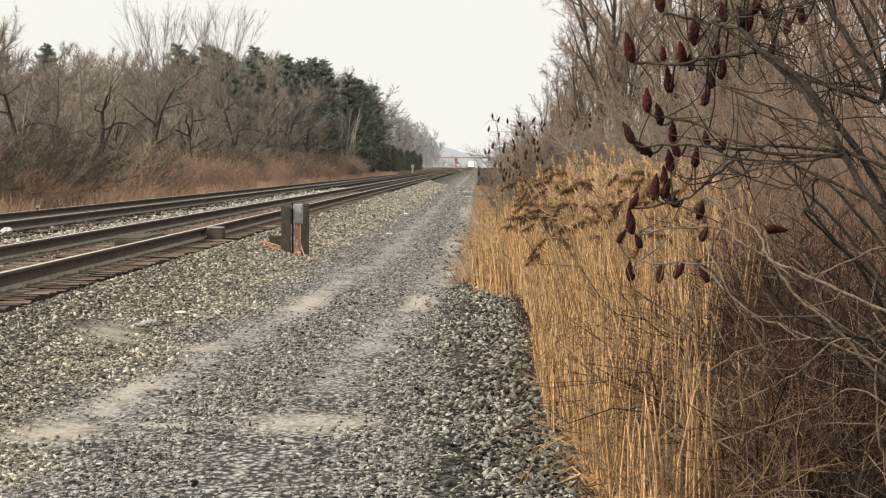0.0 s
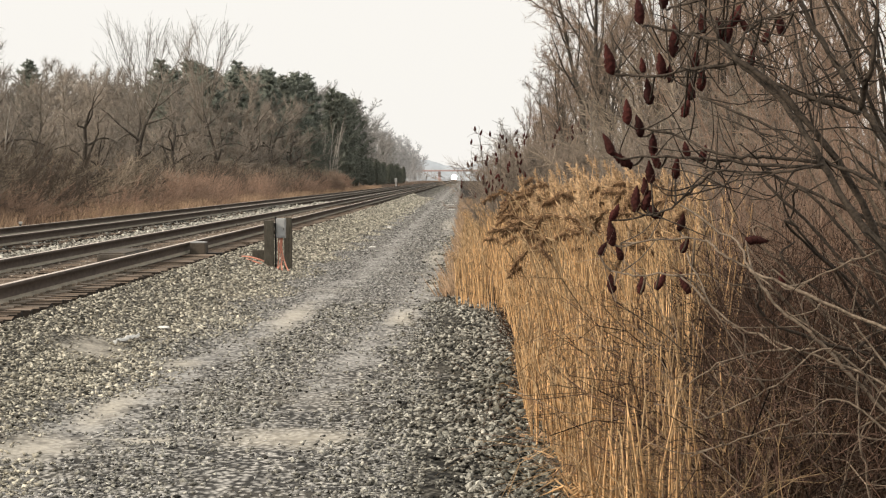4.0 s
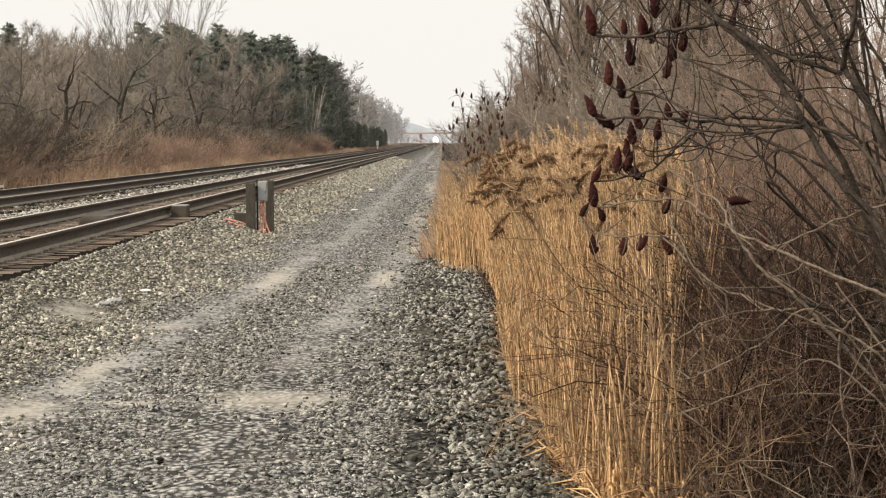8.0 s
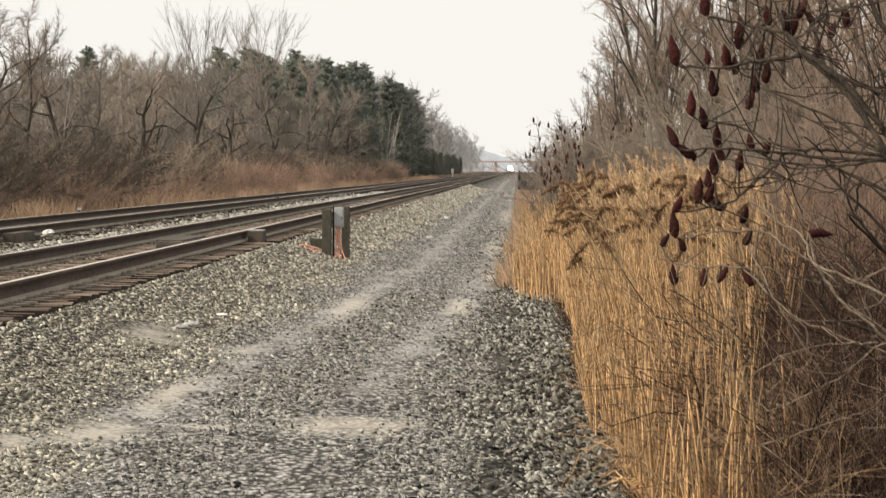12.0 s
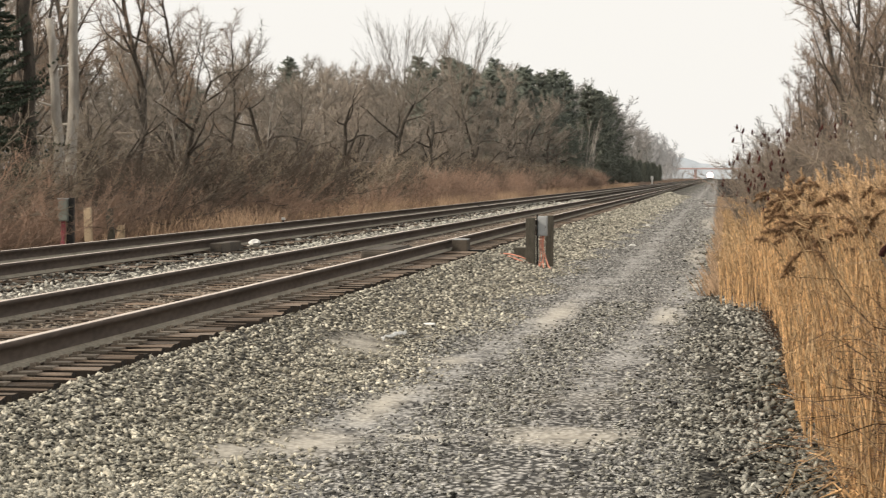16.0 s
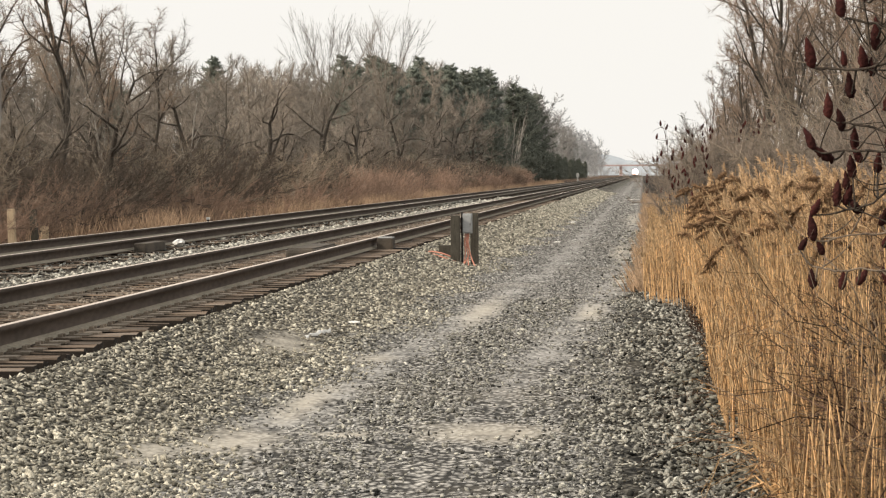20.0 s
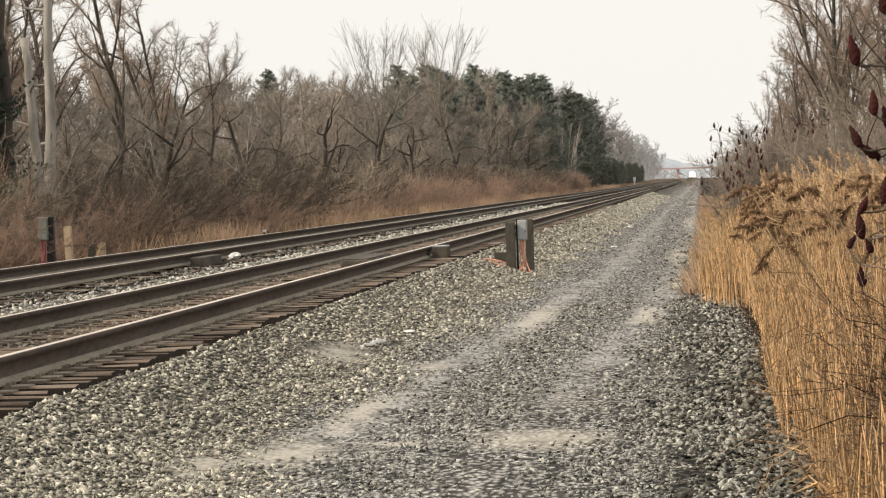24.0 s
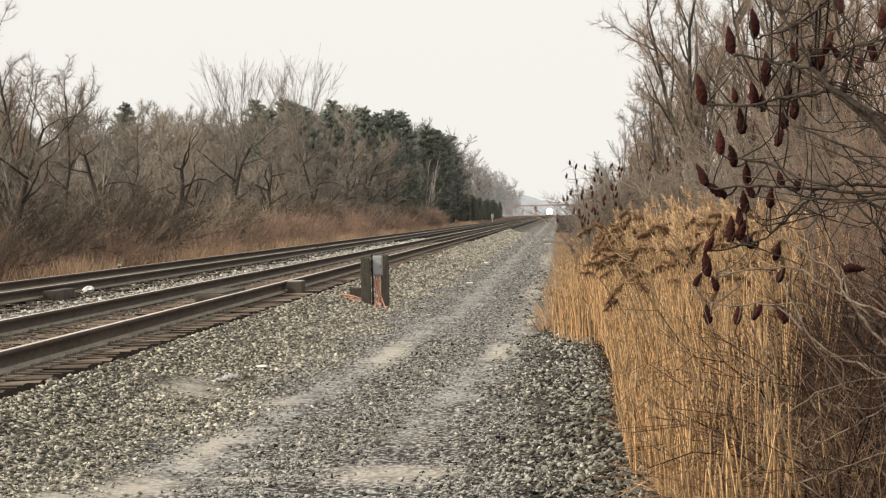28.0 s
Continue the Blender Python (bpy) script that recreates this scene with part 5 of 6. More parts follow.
def sumac(label, foot, limbs, cones, seed, twigs=40, bark=None, reach=0.5):
    """A sumac: crooked limbs, each with its thickness at both ends, side twigs, and cones at the branch ends."""
    bark = bark or SUMAC
    r = np.random.default_rng(seed)
    bush = tagged(new("sumac_shrub"), label, "shrub")
    bush.location = foot
    foot = np.array(foot)
    lines = []
    for wide, thin, pts in limbs:
        line = curve_through(np.array(pts) - foot, 6)
        line[1:-1] += r.normal(0, 0.004, (len(line) - 2, 3))
        v, f, caps = piped(line, np.linspace(wide, thin, len(line)) * (1 + 0.08 * r.normal(0, 1, len(line))), 7)
        part("limb", mesh_of("limb", v, [f, caps], bark, True), None, bush)
        lines.append(line)
    cloud = np.concatenate([l[4:] for l in lines])
    for k, (cx, cy, cz, tilt, size) in enumerate(cones):
        turn = pose(0, 0, 0, r.normal(0, 8), tilt, r.uniform(0, 360) if abs(tilt) < 1 else 0)
        middle = np.array((cx, cy, cz)) - foot
        base = middle + np.array(turn @ Vector((0, 0, -0.075 * size)))
        far = np.linalg.norm(cloud - base, axis=1)
        start = cloud[np.argmin(np.abs(far - 0.08) + 0.5 * (cloud[:, 0] < base[0] - 0.01))]
        line = curve_through([start, (start + base) / 2 + np.array([0.0, 0, -0.010]), base], 5)
        v, f, caps = piped(line, np.linspace(0.0058, 0.0045, len(line)), 6)
        part("branch", mesh_of("branch", v, [f, caps], bark, True), None, bush)
        ob = part("fruit_cone", CONES[k % 5], None, bush)
        ob.matrix_basis = Matrix.Translation(middle) @ turn @ Matrix.Diagonal((size ** 0.6, size ** 0.6, size, 1))
    for k in range(twigs):
        line = lines[k % len(lines)]
        p = line[r.integers(3, len(line))]
        d = unit(np.array([-0.5, 0, 0.15]) + r.normal(0, 0.7, 3))
        ln = r.uniform(0.2, 1.0) * reach
        d[0] *= -1 if p[0] + foot[0] + d[0] * ln < (1.3 if p[2] > 2.1 else 0.9) and reach > 0.3 else 1
        t = curve_through([p, p + d * ln * 0.5 + r.normal(0, 0.03, 3), p + d * ln + np.array([-0.03, 0, r.uniform(-0.04, 0.12)])], 3)
        v, f, caps = piped(t, np.linspace(0.0042, 0.002, len(t)), 5)
        part("twig", mesh_of("twig", v, [f, caps], bark, True), None, bush)
    return bush


sumac("leafless sumac with thick crooked grey limbs and dark red fruit cones", (2.5, 12.3, -0.28), [
    (0.021, 0.012, [(2.5, 12.3, -0.3), (2.3, 12.2, 0.8), (2.06, 12.3, 1.63), (1.90, 12.4, 1.96), (1.79, 12.5, 2.16), (1.69, 12.6, 2.35), (1.6, 12.7, 2.6)]),
    (0.016, 0.011, [(1.9, 12.4, 1.94), (1.90, 12.3, 2.05), (1.92, 12.2, 2.16), (1.94, 12.2, 2.4)]),
    (0.013, 0.005, [(1.88, 12.3, 1.92), (1.66, 12.4, 2.00), (1.52, 12.5, 2.06), (1.36, 12.7, 2.19), (1.14, 12.9, 2.34)]),
    (0.010, 0.006, [(1.85, 12.4, 1.99), (1.73, 12.4, 2.01), (1.60, 12.5, 2.02)]),
    (0.009, 0.0055, [(1.34, 12.65, 2.17), (1.15, 12.7, 2.15), (0.95, 12.9, 2.12), (0.77, 13.0, 2.14)])],
    [(0.74, 13, 2.21, -14, 1.0), (1.0, 13, 2.18, -8, 0.85), (0.94, 13, 2.05, 0, 0.85), (1.12, 13, 1.97, 12, 0.68), (1.15, 13, 2.06, 6, 0.7), (1.2, 13, 2.11, 2, 0.75), (1.06, 13, 2.28, 0, 0.8),
     (0.91, 13, 2.18, 0, 0.5), (1.04, 13, 2.14, -10, 0.6)], 121, 80)
sumac("upper branches of a leafless sumac crowded with dark red fruit cones", (2.45, 12.5, -0.28), [
    (0.022, 0.011, [(2.45, 12.5, -0.3), (2.2, 12.5, 0.7), (1.9, 12.4, 1.5), (1.56, 12.4, 1.98), (1.32, 12.5, 2.19), (1.25, 12.6, 2.28)]),
    (0.009, 0.0055, [(1.25, 12.6, 2.28), (1.11, 12.8, 2.32), (0.91, 12.9, 2.37)]),
    (0.008, 0.005, [(1.40, 12.6, 2.67), (1.33, 12.7, 2.60), (1.18, 12.8, 2.49), (1.04, 12.9, 2.46)]),
    (0.007, 0.005, [(1.32, 12.4, 2.20), (1.35, 12.4, 2.30), (1.44, 12.5, 2.37), (1.59, 12.5, 2.40)]),
    (0.007, 0.004, [(1.25, 12.6, 2.28), (1.22, 12.7, 2.40), (1.12, 12.8, 2.56), (1.05, 12.9, 2.67)])],
    [(0.89, 13, 2.45, -8, 0.9), (1.01, 13, 2.53, -4, 0.95), (1.07, 13, 2.33, 4, 0.75), (1.2, 13, 2.39, 0, 0.7), (1.29, 13, 2.36, -12, 0.75), (1.33, 13, 2.34, 14, 0.8), (1.37, 13, 2.42, 24, 0.8),
     (1.41, 13, 2.38, -30, 0.55), (1.52, 13, 2.32, 10, 0.6), (1.59, 13, 2.38, -6, 0.7), (1.64, 13, 2.55, 0, 0.8), (1.17, 13, 2.2, 6, 0.65), (1.45, 13, 2.21, 16, 0.6), (1.43, 13, 2.62, -10, 0.7)], 125, 80)
sumac("leafless sumac with dark arching branches full of fruit cones", (2.4, 12.1, -0.28), [
    (0.024, 0.012, [(2.4, 12.1, -0.3), (2.25, 12.0, 0.6), (2.03, 12.1, 1.19), (1.83, 12.2, 1.45), (1.67, 12.3, 1.74), (1.52, 12.5, 2.00), (1.34, 12.65, 2.18)]),
    (0.014, 0.005, [(2.3, 12.0, 0.5), (2.12, 12.0, 1.2), (1.95, 12.2, 1.57), (1.70, 12.3, 1.70), (1.48, 12.5, 1.86), (1.16, 12.8, 2.02)]),
    (0.010, 0.005, [(1.71, 12.4, 1.69), (1.48, 12.5, 1.72), (1.28, 12.6, 1.73), (1.05, 12.9, 1.83), (0.87, 13.0, 1.87)]),
    (0.010, 0.005, [(1.71, 12.4, 1.67), (1.49, 12.6, 1.68), (1.13, 12.8, 1.72), (0.79, 13.0, 1.72)]),
    (0.008, 0.005, [(1.69, 12.2, 1.68), (1.44, 12.4, 1.64), (1.19, 12.7, 1.66)]),
    (0.007, 0.005, [(1.24, 12.7, 1.66), (1.14, 12.8, 1.57), (1.02, 12.9, 1.46), (0.93, 13.0, 1.44)])],
    [(0.83, 13, 1.95, -4, 0.8), (0.89, 13, 1.88, -12, 0.75), (0.74, 13, 1.79, -18, 0.78), (0.8, 13, 1.71, -62, 0.85), (0.96, 13, 1.79, 4, 0.7), (0.97, 13, 1.71, -30, 0.6),
     (0.94, 13, 1.65, 0, 0.75), (0.92, 13, 1.58, 4, 0.6), (0.87, 13, 1.52, -4, 0.85), (0.93, 13, 1.51, 24, 0.7), (0.95, 13, 1.46, -50, 0.75), (0.77, 13, 1.45, 28, 0.6),
     (1.07, 13, 1.67, 0, 0.7), (1.12, 13, 1.76, -20, 0.55), (1.21, 13, 1.74, 20, 0.6)], 122, 70)
sumac("leafless sumac with pale bare branches and drooping fruit cones", (2.5, 12.0, -0.28), [
    (0.0105, 0.005, [(2.5, 12.0, -0.3), (2.35, 12.0, 0.5), (2.09, 12.0, 0.85), (1.87, 12.1, 0.96), (1.51, 12.3, 1.12), (1.37, 12.4, 1.19), (1.32, 12.5, 1.31), (1.07, 12.7, 1.49)]),
    (0.0095, 0.007, [(2.2, 12.0, 0.3), (1.95, 12.1, 0.55), (1.77, 12.1, 0.74), (1.64, 12.1, 0.88), (1.46, 12.2, 1.04), (1.36, 12.2, 1.19)]),
    (0.0075, 0.0038, [(2.35, 12.0, 0.3), (2.07, 12.0, 0.56), (1.85, 12.1, 0.72), (1.45, 12.3, 0.86), (1.22, 12.4, 0.98), (1.09, 12.6, 1.26)]),
    (0.005, 0.003, [(1.64, 12.1, 0.83), (1.49, 12.2, 0.82), (1.24, 12.2, 0.77), (1.02, 12.4, 0.60)]),
    (0.007, 0.004, [(2.3, 12.0, 1.4), (1.88, 12.2, 1.25), (1.65, 12.3, 1.14)]),
    (0.006, 0.004, [(1.38, 12.6, 1.19), (1.26, 12.7, 1.26), (1.16, 12.9, 1.32), (0.80, 13.0, 1.30)]),
    (0.006, 0.004, [(1.20, 12.7, 1.01), (1.07, 12.8, 1.14), (0.88, 12.9, 1.14), (0.75, 13.0, 1.16)])],
    [(0.75, 13, 1.35, -8, 0.85), (1.1, 13, 1.4, 15, 0.6), (1.12, 13, 1.29, 30, 0.6), (1.44, 12.7, 1.32, 86, 0.75), (1.6, 13, 1.12, 5, 0.55), (0.75, 13, 1.1, 0, 0.65),
     (0.9, 13, 1.09, 8, 0.6), (1.0, 13, 1.11, 40, 0.7), (1.11, 13, 1.1, -30, 0.75), (0.71, 13, 1.27, 35, 0.5), (0.79, 13, 1.25, -25, 0.5)], 123, 16, PALE_SUMAC, 0.5)
sumac("low leafless sumac branches arching over the brambles", (2.3, 11.9, -0.28), [
    (0.006, 0.003, [(2.3, 11.9, -0.3), (2.0, 12.0, 0.5), (1.70, 12.0, 0.83), (1.46, 12.1, 0.66), (1.21, 12.2, 0.52), (1.08, 12.3, 0.48)]),
    (0.006, 0.003, [(2.2, 11.9, 0.2), (1.78, 12.0, 0.59), (1.56, 12.1, 0.50), (1.40, 12.1, 0.45), (1.07, 12.2, 0.32)]),
    (0.009, 0.005, [(2.3, 11.9, 0.1), (2.20, 11.9, 0.39), (2.01, 12.0, 0.67), (1.82, 12.1, 0.95)]),
    (0.006, 0.004, [(1.9, 12.0, -0.25), (1.87, 12.0, 0.20), (1.83, 12.0, 0.46), (1.84, 12.1, 0.69), (1.91, 12.1, 0.79)]),
    (0.005, 0.003, [(2.0, 12.1, 0.4), (1.69, 12.3, 0.42), (1.46, 12.3, 0.39), (1.28, 12.4, 0.43)])], [], 124, 14, PALE_SUMAC, 0.5)

_r = np.random.default_rng(140)
for _bark, _wide, _count, _words in ((PALE_SUMAC, 0.0075, 22, "leafless sumac with thin pale branches crossing the brambles"), (SUMAC, 0.011, 18, "leafless sumac with dark crooked stems deep in the brambles")):
    _foot = (2.7, 12.9, -0.3)
    _limbs = []
    for _j in range(_count):
        _a = np.array((_r.uniform(2.3, 3.0), _r.uniform(12.6, 13.6), _r.uniform(-0.25, 0.5)))
        _b = np.array((_r.uniform(1.5, 2.3), _r.uniform(12.3, 13.6), _r.uniform(0.7, 2.6)))
        _c = (_a + _b) / 2 + _r.normal(0, 0.12, 3) + np.array([0.05, 0, 0.08])
        _limbs.append((_wide * _r.uniform(0.7, 1.3), _wide * 0.45, [tuple(_a), tuple(_c), tuple(_b), tuple(_b + _r.normal(0, 1, 3) * [0.12, 0.1, 0.12])]))
    sumac(_words, _foot, _limbs, [], 141 + _count, 40, _bark, 0.29)

_r = np.random.default_rng(130)
for _k, (fx, fy) in enumerate(((0.75, 54.0), (0.55, 58.0), (1.0, 57.0), (1.6, 60.0), (2.2, 66.0))):
    _foot = (fx, fy, float(level(fx, fy)) - 0.05)
    _limbs, _cones = [], []
    for _j in range(9):
        _top = np.array((fx + _r.uniform(-0.6, 0.75), fy + _r.normal(0, 0.4), _r.uniform(0.9, 2.5) + 0.2 * min(fx, 1.5)))
        _limbs.append((0.009, 0.005, [_foot, tuple((np.array(_foot) * 0.5 + _top * 0.5) + _r.normal(0, 0.08, 3)), tuple(_top), tuple(_top + np.array([_r.normal(0, 0.1), 0, 0.15]))]))
        for _i in range(3):
            _q = _top + np.clip(_r.normal(0, 1, 3), -1.2, 1.2) * [0.2, 0.2, 0.22]
            _cones.append((_q[0], _q[1], _q[2] + 0.1, _r.normal(0, 12), _r.uniform(0.75, 1.0)))
    sumac("bare sumac clump full of dark fruit cones above the reeds", _foot, _limbs, _cones, 131 + _k, 60, BARK, 0.28)


# ---- wayside equipment ----
def cable(name, points, radius, material, parent, label=""):
    line = curve_through(points, 6)
    v, f, caps = piped(line, np.full(len(line), radius), 8)
    return part(name, mesh_of(name, v, [f, caps], material, True), None, parent, label)


def junction_post():
    """Two timber posts that carry a steel junction box, with orange cables to the track."""
    g = float(level(-3.2, 45.0))
    thing = tagged(new("junction_post"), "grey junction box on two dark timber posts with orange cables", "railway equipment")
    thing.location = (-3.2, 45.0, g - 0.035)
    box_part("post", (-0.185, -0.025, -0.08, 0.08, -0.15, 0.86), POST_WOOD, thing, 0.01)
    box_part("post", (0.13, 0.265, 0.32, 0.46, -0.15, 0.90), POST_WOOD, thing, 0.01)
    b = part("junction_box", box(bmesh.new(), 0.015, 0.175, 0.02, 0.22, 0.55, 0.89, 0.012), STEEL, thing, "painted grey steel box")
    box_part("box_door", (0.028, 0.162, 0.008, 0.02, 0.57, 0.865), STEEL, b, 0.004)
    box_part("latch", (0.145, 0.155, -0.002, 0.008, 0.69, 0.73), RUST, b, 0.002)
    box_part("bracket", (-0.03, 0.14, 0.10, 0.14, 0.62, 0.66), RUST, thing, 0.004)
    box_part("conduit", (-0.012, 0.022, 0.05, 0.085, 0.0, 0.92), BLACK, thing, 0.012)
    for k, (dx, out) in enumerate(((0.06, -0.02), (0.09, 0.03), (0.12, 0.09), (0.10, -0.05))):
        cable("cable", [(dx, 0.10, 0.57), (dx - 0.01, 0.06, 0.40), (dx + 0.01 * k, 0.03, 0.22), (dx + out, -0.06, 0.03), (dx + out * 1.4, -0.14, 0.0)], 0.011, CABLE, thing, "faded orange cable")
    for k in range(3):
        cable("cable", [(-0.10, -0.05 - 0.06 * k, 0.12 - 0.05 * k), (-0.30, -0.06 - 0.08 * k, 0.20 - 0.06 * k), (-0.52, 0.05 - 0.06 * k, 0.24 - 0.04 * k), (-0.75, 0.1, 0.22 - 0.02 * k), (-1.05, 0.1, 0.21)], 0.012, CABLE, thing, "faded orange cable")
    cable("cable", [(-0.16, -0.12, 0.10), (-0.34, -0.2, 0.06), (-0.42, -0.3, 0.08), (-0.30, -0.4, 0.03)], 0.012, CABLE, thing, "faded orange cable")
    return thing


junction_post()
_bm = box(bmesh.new(), -0.16, 0.16, -0.14, 0.14, -0.02, 0.20, 0.012)
cover = tagged(part("cable_cover", _bm, POST_WOOD), "low dark olive box on the ballast", "box")
cover.location = (-3.52, 46.2, float(level(-3.52, 46.2)))


def block(name, label, category, dims, material, at, turn=0.0, bevel=0.015):
    ob = tagged(part(name, box(bmesh.new(), *dims, bevel), material), label, category)
    ob.matrix_world = pose(*at, 0, 0, turn)
    return ob


scanner = tagged(new("track_detector"), "dark grey low detector housing between the rails", "railway equipment")
scanner.location = (-5.15, 40.0, RAIL_Z - RAIL_H)
box_part("housing", (-0.22, 0.22, -1.5, 1.5, -0.06, 0.14), PLASTIC, scanner, 0.05)
box_part("lid", (-0.18, 0.18, -1.4, 1.4, 0.138, 0.155), PLASTIC, scanner, 0.01)
rail_block = tagged(new("rail_detector"), "square grey detector unit clamped beside the rail", "railway equipment")
rail_block.location = (-4.40, 43.6, RAIL_Z - RAIL_H - 0.05)
box_part("housing", (-0.10, 0.16, -0.25, 0.25, -0.01, 0.235), PLASTIC, rail_block, 0.02)
box_part("lid", (-0.09, 0.15, -0.24, 0.24, 0.233, 0.25), STEEL, rail_block, 0.006)
box_part("clamp", (-0.28, -0.09, -0.06, 0.06, 0.02, 0.06), RUST, rail_block, 0.006)
box_part("outlet", (0.15, 0.42, -0.10, 0.10, -0.05, 0.07), BLACK, rail_block, 0.02)

far_box = tagged(new("junction_post"), "grey junction box on a dark post beyond the far track", "railway equipment")
far_box.location = (-13.3, 52.4, float(level(-13.3, 52.4)))
box_part("post", (-0.02, 0.13, -0.07, 0.07, -0.2, 1.10), BLACK, far_box, 0.01)
b = box_part("junction_box", (-0.17, 0.03, -0.15, -0.07, 0.62, 1.07), OLD_STEEL, far_box, 0.012, "olive-grey painted steel box")
box_part("box_door", (-0.155, 0.015, -0.163, -0.15, 0.64, 1.05), OLD_STEEL, b, 0.004)
box_part("box_lid", (-0.18, 0.04, -0.17, -0.06, 1.068, 1.09), STEEL, b, 0.004)
cable("cable", [(-0.06, -0.1, 0.64), (-0.05, -0.1, 0.4), (-0.09, -0.12, 0.2), (-0.14, -0.2, 0.02)], 0.03, MAROON, far_box, "faded maroon cable")
cable("cable", [(-0.09, -0.1, 0.64), (-0.10, -0.1, 0.4), (-0.06, -0.12, 0.2), (-0.02, -0.2, 0.02)], 0.025, MAROON, far_box, "faded maroon cable")


def stake(x, y, w, h, lean, material, label):
    thing = tagged(new("timber_stake"), label, "post")
    thing.matrix_world = pose(x, y, float(level(x, y)), 0, lean, 0)
    box_part("shaft", (-w / 2, w / 2, -w / 2, w / 2, -0.2, h), material, thing, 0.012)
    box_part("cap", (-w * 0.42, w * 0.42, -w * 0.42, w * 0.42, h - 0.002, h + 0.02), material, thing, 0.008)


stake(-13.3, 54.2, 0.15, 0.86, -2, PALE_WOOD, "bare pale timber stake beyond the far track")
stake(-13.3, 56.3, 0.15, 0.82, -4, POST_WOOD, "dark leaning timber stake beyond the far track")
stake(-13.4, 57.6, 0.16, 0.42, 0, PALE_WOOD, "short pale timber stub beyond the far track")


def lump(name, label, category, at, size, material, seed):
    r = np.random.default_rng(seed)
    bm = bmesh.new()
    bmesh.ops.create_icosphere(bm, subdivisions=2, radius=1.0)
    for v in bm.verts:
        v.co = Vector((v.co.x * size[0], v.co.y * size[1], v.co.z * size[2])) * (1 + 0.12 * r.normal())
    ob = tagged(part(name, bm, material), label, category)
    ob.location = (at[0], at[1], float(level(at[0], at[1])) + at[2])


lump("white_stone", "smooth whitish stone beside the far track", "stone", (-8.22, 45.6, 0.14), (0.10, 0.16, 0.07), WHITE, 3)
block("rail_housing", "grey steel housing beside the far track's rail", "railway equipment", (-0.10, 0.10, -0.9, 0.9, 0.0, 0.16), PLASTIC, (-8.42, 43.9, 0.36))
for _x, _y, _w, _t in ((-0.66, 166, 0.24, 10), (-0.62, 140, 0.2, -8), (0.02, 82, 0.16, 15)):
    block("white_board", "flat weathered white board lying on the road's edge", "board", (-_w, _w, -0.6, 0.6, 0.0, 0.03), WHITE, (_x, _y, float(level(_x, _y)) + 0.005), _t, 0.004)
for _x, _y, _s in ((-3.10, 27.2, 0.07), (0.46, 13.3, 0.04), (-2.1, 62, 0.09), (-2.4, 88, 0.12)):
    lump("white_stone", "pale stone lying on the gravel", "stone", (_x, _y, 0.01), (_s, _s * 1.4, _s * 0.25), WHITE, int(_y))


def white_strip(points, width):
    """A crumpled strip of plastic that lies on the stones."""
    r = np.random.default_rng(161)
    line = curve_through(points, 5)
    n = len(line)
    side = np.stack([np.ones(n), np.zeros(n), np.zeros(n)], 1) * width
    rows = []
    for s, lift in ((-1, 0.0), (0, 0.025), (1, 0.0)):
        q = line + side * (s + r.normal(0, 0.3, n))[:, None]
        rows.append(np.stack([q[:, 0], q[:, 1], level(q[:, 0], q[:, 1]) + 0.035 + lift + np.abs(r.normal(0, 0.012, n))], 1))
    top = np.concatenate(rows)
    verts = np.concatenate([top, top - [0, 0, 0.006]])
    i = np.arange(n - 1)
    grid = np.concatenate([np.stack([i + k * n, i + 1 + k * n, i + 1 + (k + 1) * n, i + (k + 1) * n], 1) for k in range(2)])
    tagged(new("plastic_strip", mesh_of("plastic_strip", verts, [grid, grid[:, ::-1] + 3 * n], WHITE, True)), "crumpled strip of white plastic lying on the ballast", "litter")


white_strip([(-3.17, 23.8, 0), (-3.15, 24.3, 0), (-3.14, 24.8, 0), (-3.12, 25.3, 0)], 0.014)

stub = tagged(new("marker_stub"), "small dark stub with a white cap beside the far rail", "post")
stub.location = (-10.7, 63.5, float(level(-10.7, 63.5)))
box_part("shaft", (-0.025, 0.025, -0.025, 0.025, -0.1, 0.26), BLACK, stub, 0.008)
box_part("cap", (-0.04, 0.04, -0.04, 0.04, 0.26, 0.32), WHITE, stub, 0.012)

marker = tagged(new("marker_post"), "white trackside marker post far down the line", "post")
marker.location = (-13.0, 520, float(level(-13.0, 520)))
box_part("shaft", (-0.13, 0.13, -0.1, 0.1, -0.2, 1.3), WHITE, marker, 0.02)
box_part("plate", (-0.26, 0.26, -0.14, -0.1, 1.0, 1.8), WHITE, marker, 0.02)


# ---- the overpass and the far hills ----
def overpass():
    y, road = 2080, 8.4
    bridge = tagged(new("overpass"), "red girder road bridge across the line, hazy in the distance", "bridge")
    bridge.location = (0, y, 0)
    box_part("deck", (-95, 95, -5, 5, road, road + 0.8), CONCRETE, bridge, 0.1)
    for side in (-5.2, 5.2):
        box_part("girder", (-95, 95, side - 0.3, side + 0.3, road - 0.5, road + 0.7), GIRDER, bridge, 0.05, "red steel girder paled for distance haze")
    for x in (-50, -17.5, 13, 46):
        box_part("pier", (x - 1.1, x + 1.1, -4, 4, -1, road - 0.6), GIRDER if x == -17.5 else CONCRETE, bridge, 0.1)
    for side in (-5.2, 5.2):
        for x in range(-90, 95, 10):
            box_part("rail_post", (x - 0.12, x + 0.12, side - 0.1, side + 0.1, road + 0.7, road + 1.7), STEEL, bridge, 0.02)


overpass()


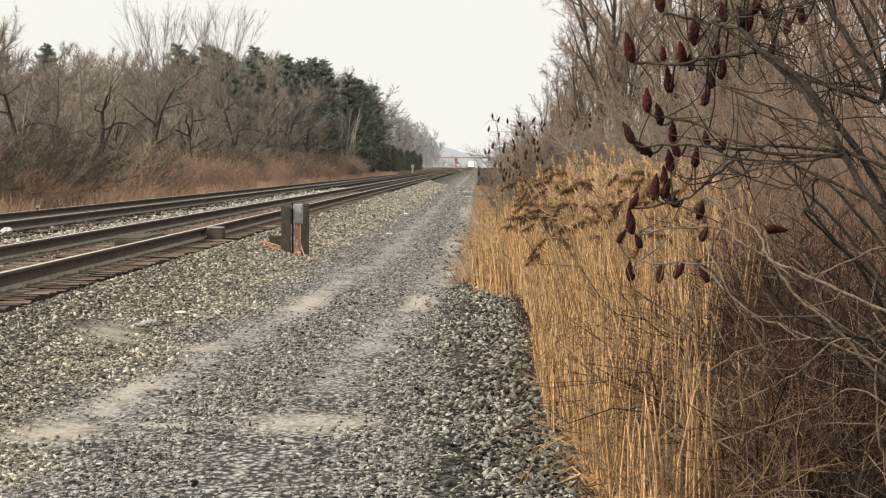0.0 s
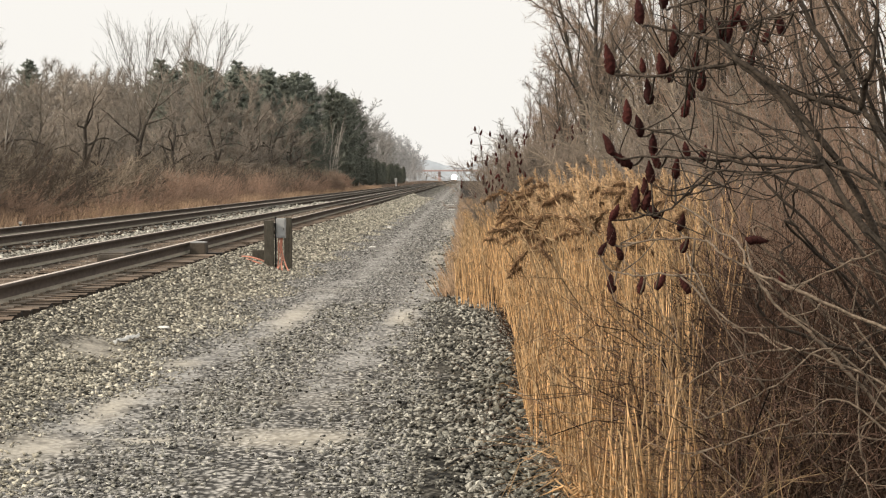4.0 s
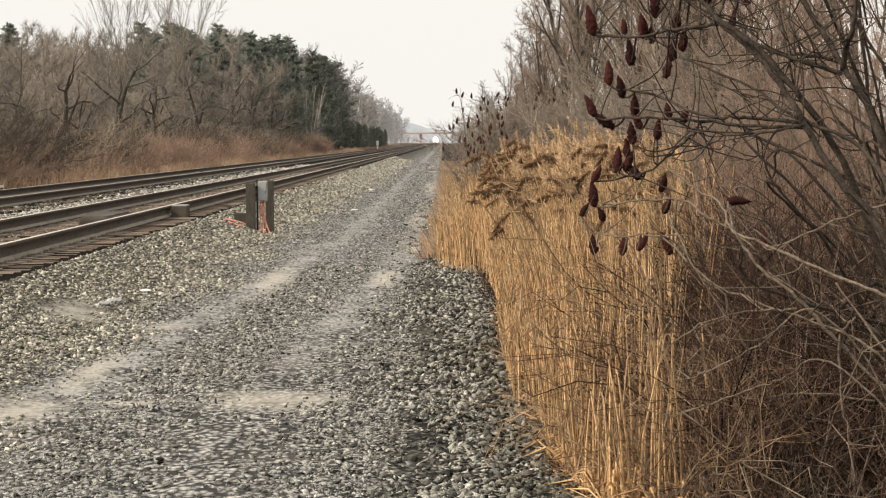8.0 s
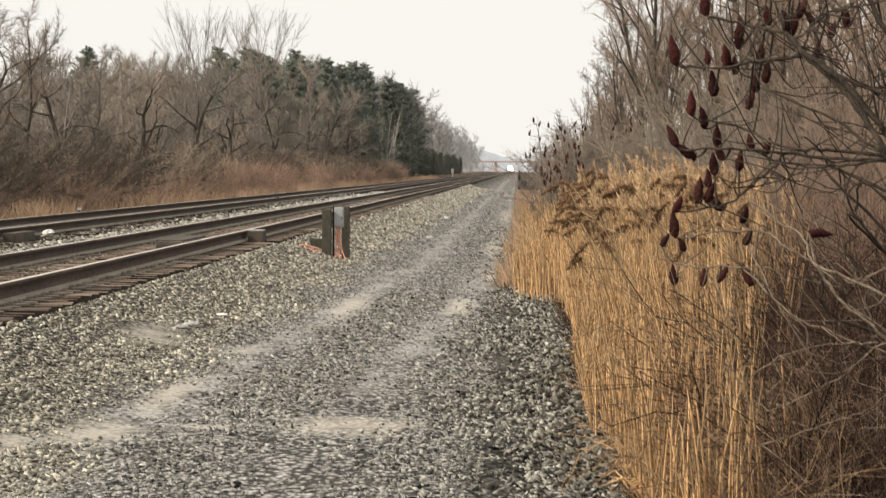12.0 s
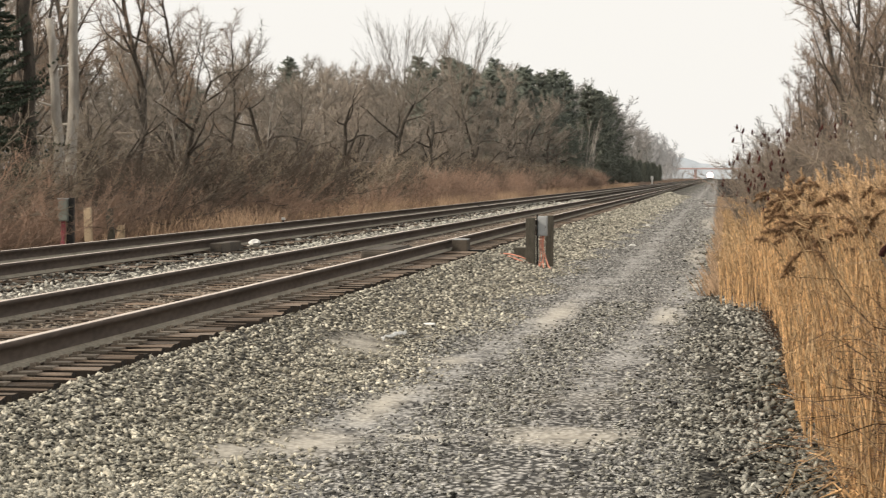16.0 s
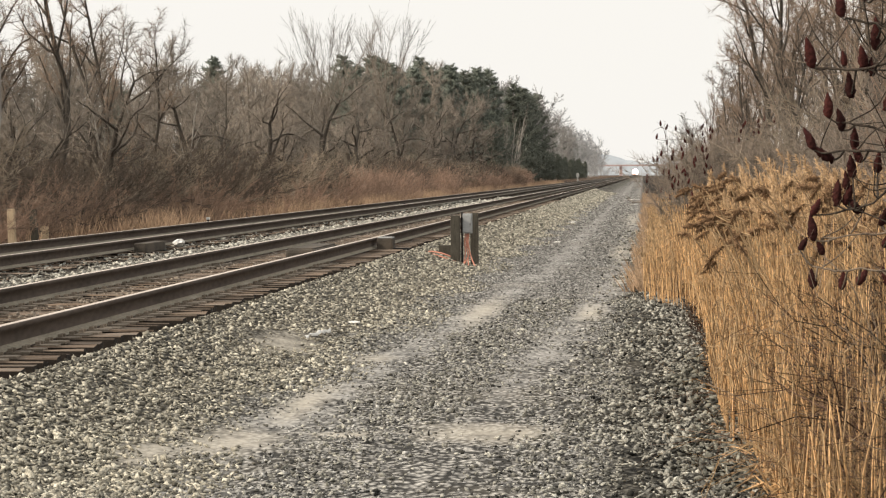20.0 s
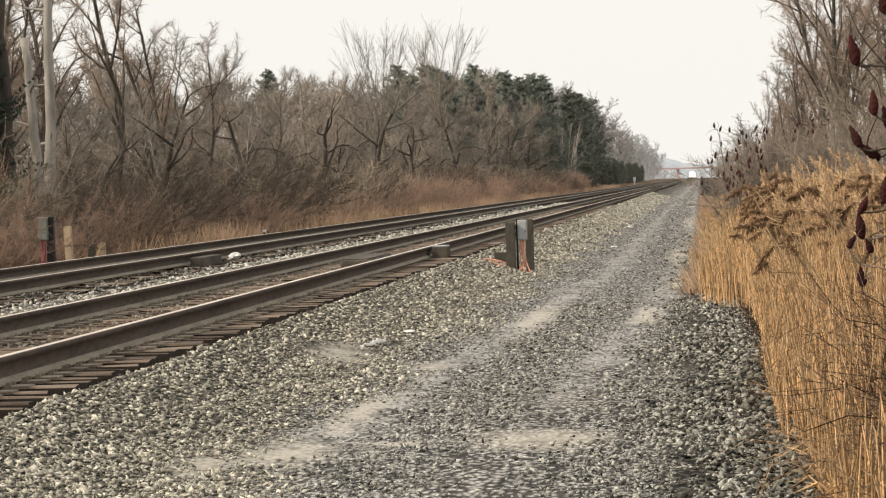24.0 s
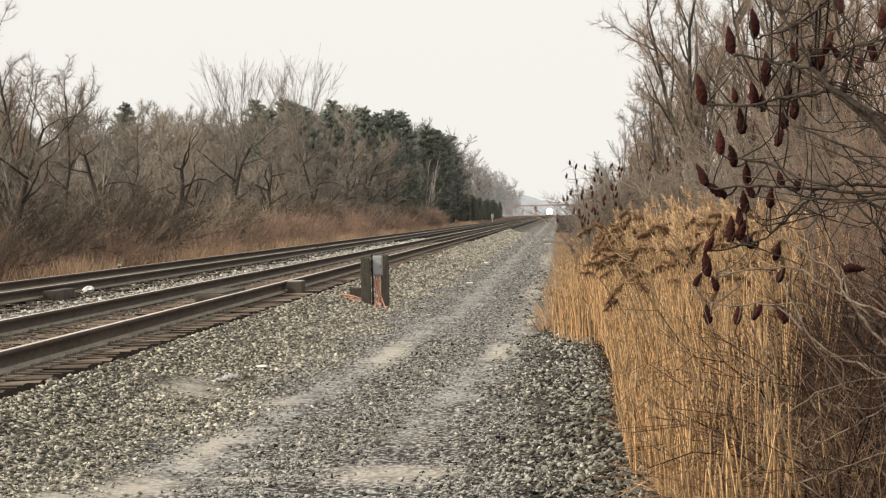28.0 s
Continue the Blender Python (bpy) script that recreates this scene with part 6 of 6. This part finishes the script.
def far_ridge(name, y, x0, x1, base, rough, seed):
    """A wooded ridge at the end of the view, with a ragged top and some depth."""
    r = np.random.default_rng(seed)
    xs = np.linspace(x0, x1, 420)
    top = np.interp(xs, *base) + r.normal(0, rough, 420) + 1.5 * np.sin(xs * 0.05)
    rows = [np.stack([xs, np.full(420, y - 30.0), np.full(420, -2.0)], 1), np.stack([xs, np.full(420, y - 20.0), top * 0.7], 1),
            np.stack([xs + r.normal(0, 0.4, 420), np.full(420, float(y)), top], 1), np.stack([xs, np.full(420, y + 60.0), np.full(420, -2.0)], 1)]
    verts = np.concatenate(rows)
    i = np.arange(419)
    faces = np.concatenate([np.stack([i + k * 420, i + 1 + k * 420, i + 1 + (k + 1) * 420, i + (k + 1) * 420], 1) for k in range(3)])
    tagged(new(name, mesh_of(name, verts, faces, HILL)), "wooded ridge on the horizon, paled blue-grey for haze", "hills", kind="structure")


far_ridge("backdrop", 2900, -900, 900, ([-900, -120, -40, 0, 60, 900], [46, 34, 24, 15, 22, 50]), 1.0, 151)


# ---- the train ----
def locomotive():
    """A diesel engine seen head-on, its headlights lit."""
    train = tagged(new("locomotive"), "diesel locomotive with bright headlights coming down the near track", "locomotive")
    bm = box(bmesh.new(), -1.5, 1.5, 2.6, 20, 1.1, 4.5, 0.25)
    part("body", bm, LOCO_PAINT, train)
    part("nose", box(bmesh.new(), -1.1, 1.1, 0.0, 2.7, 1.1, 3.0, 0.2), LOCO_PAINT, train)
    cab = part("cab", box(bmesh.new(), -1.55, 1.55, 2.2, 5.0, 1.3, 4.65, 0.2), LOCO_PAINT, train)
    for x in (-0.75, 0.75):
        box_part("windscreen", (x - 0.5, x + 0.5, 2.15, 2.25, 3.2, 4.0), GLASS_DARK, cab, 0.03)
    part("frame", box(bmesh.new(), -1.5, 1.5, -0.3, 20.5, 0.8, 1.15, 0.05), BLACK, train)
    part("snow_plough", box(bmesh.new(), -1.45, 1.45, -0.5, -0.2, 0.15, 0.9, 0.08), BLACK, train)
    # lamp spheres far over real size, set ahead of the nose as painted glare
    for x, z, rad, m, name in ((-0.25, 2.9, 1.55, LAMP, "headlight"), (0.25, 2.9, 1.55, LAMP, "headlight"), (-1.1, 1.5, 0.95, DITCH, "ditch_light"), (1.1, 1.5, 0.95, DITCH, "ditch_light")):
        lamp = bmesh.new()
        bmesh.ops.create_uvsphere(lamp, u_segments=16, v_segments=8, radius=rad, matrix=Matrix.Translation((x, -1.3 if z > 2 else -0.6, z)) @ Matrix.Diagonal((1, 0.3, 1, 1)))
        part(name, lamp, m, train, "glowing lamp, enlarged to stand for its glare")
    for k in range(6):
        for x in (-0.752, 0.752):
            w = bmesh.new()
            bmesh.ops.create_cone(w, cap_ends=True, segments=20, radius1=0.5, radius2=0.5, depth=0.14, matrix=Matrix.Translation((x, 2.2 + (k % 3) * 1.8 + (k // 3) * 10.5, 0.5)) @ Matrix.Rotation(math.pi / 2, 4, "Y"))
            part("wheel", w, RUST, train)
    return train


engine = locomotive()


def motions():
    """The engine rolls towards the camera along the near track."""
    walk(engine, [(t, pose(-5.35, 1960 - 9.3 * t, RAIL_Z)) for t in (0.0, 7.0, 14.0, 21.0, 28.0)])


motions()
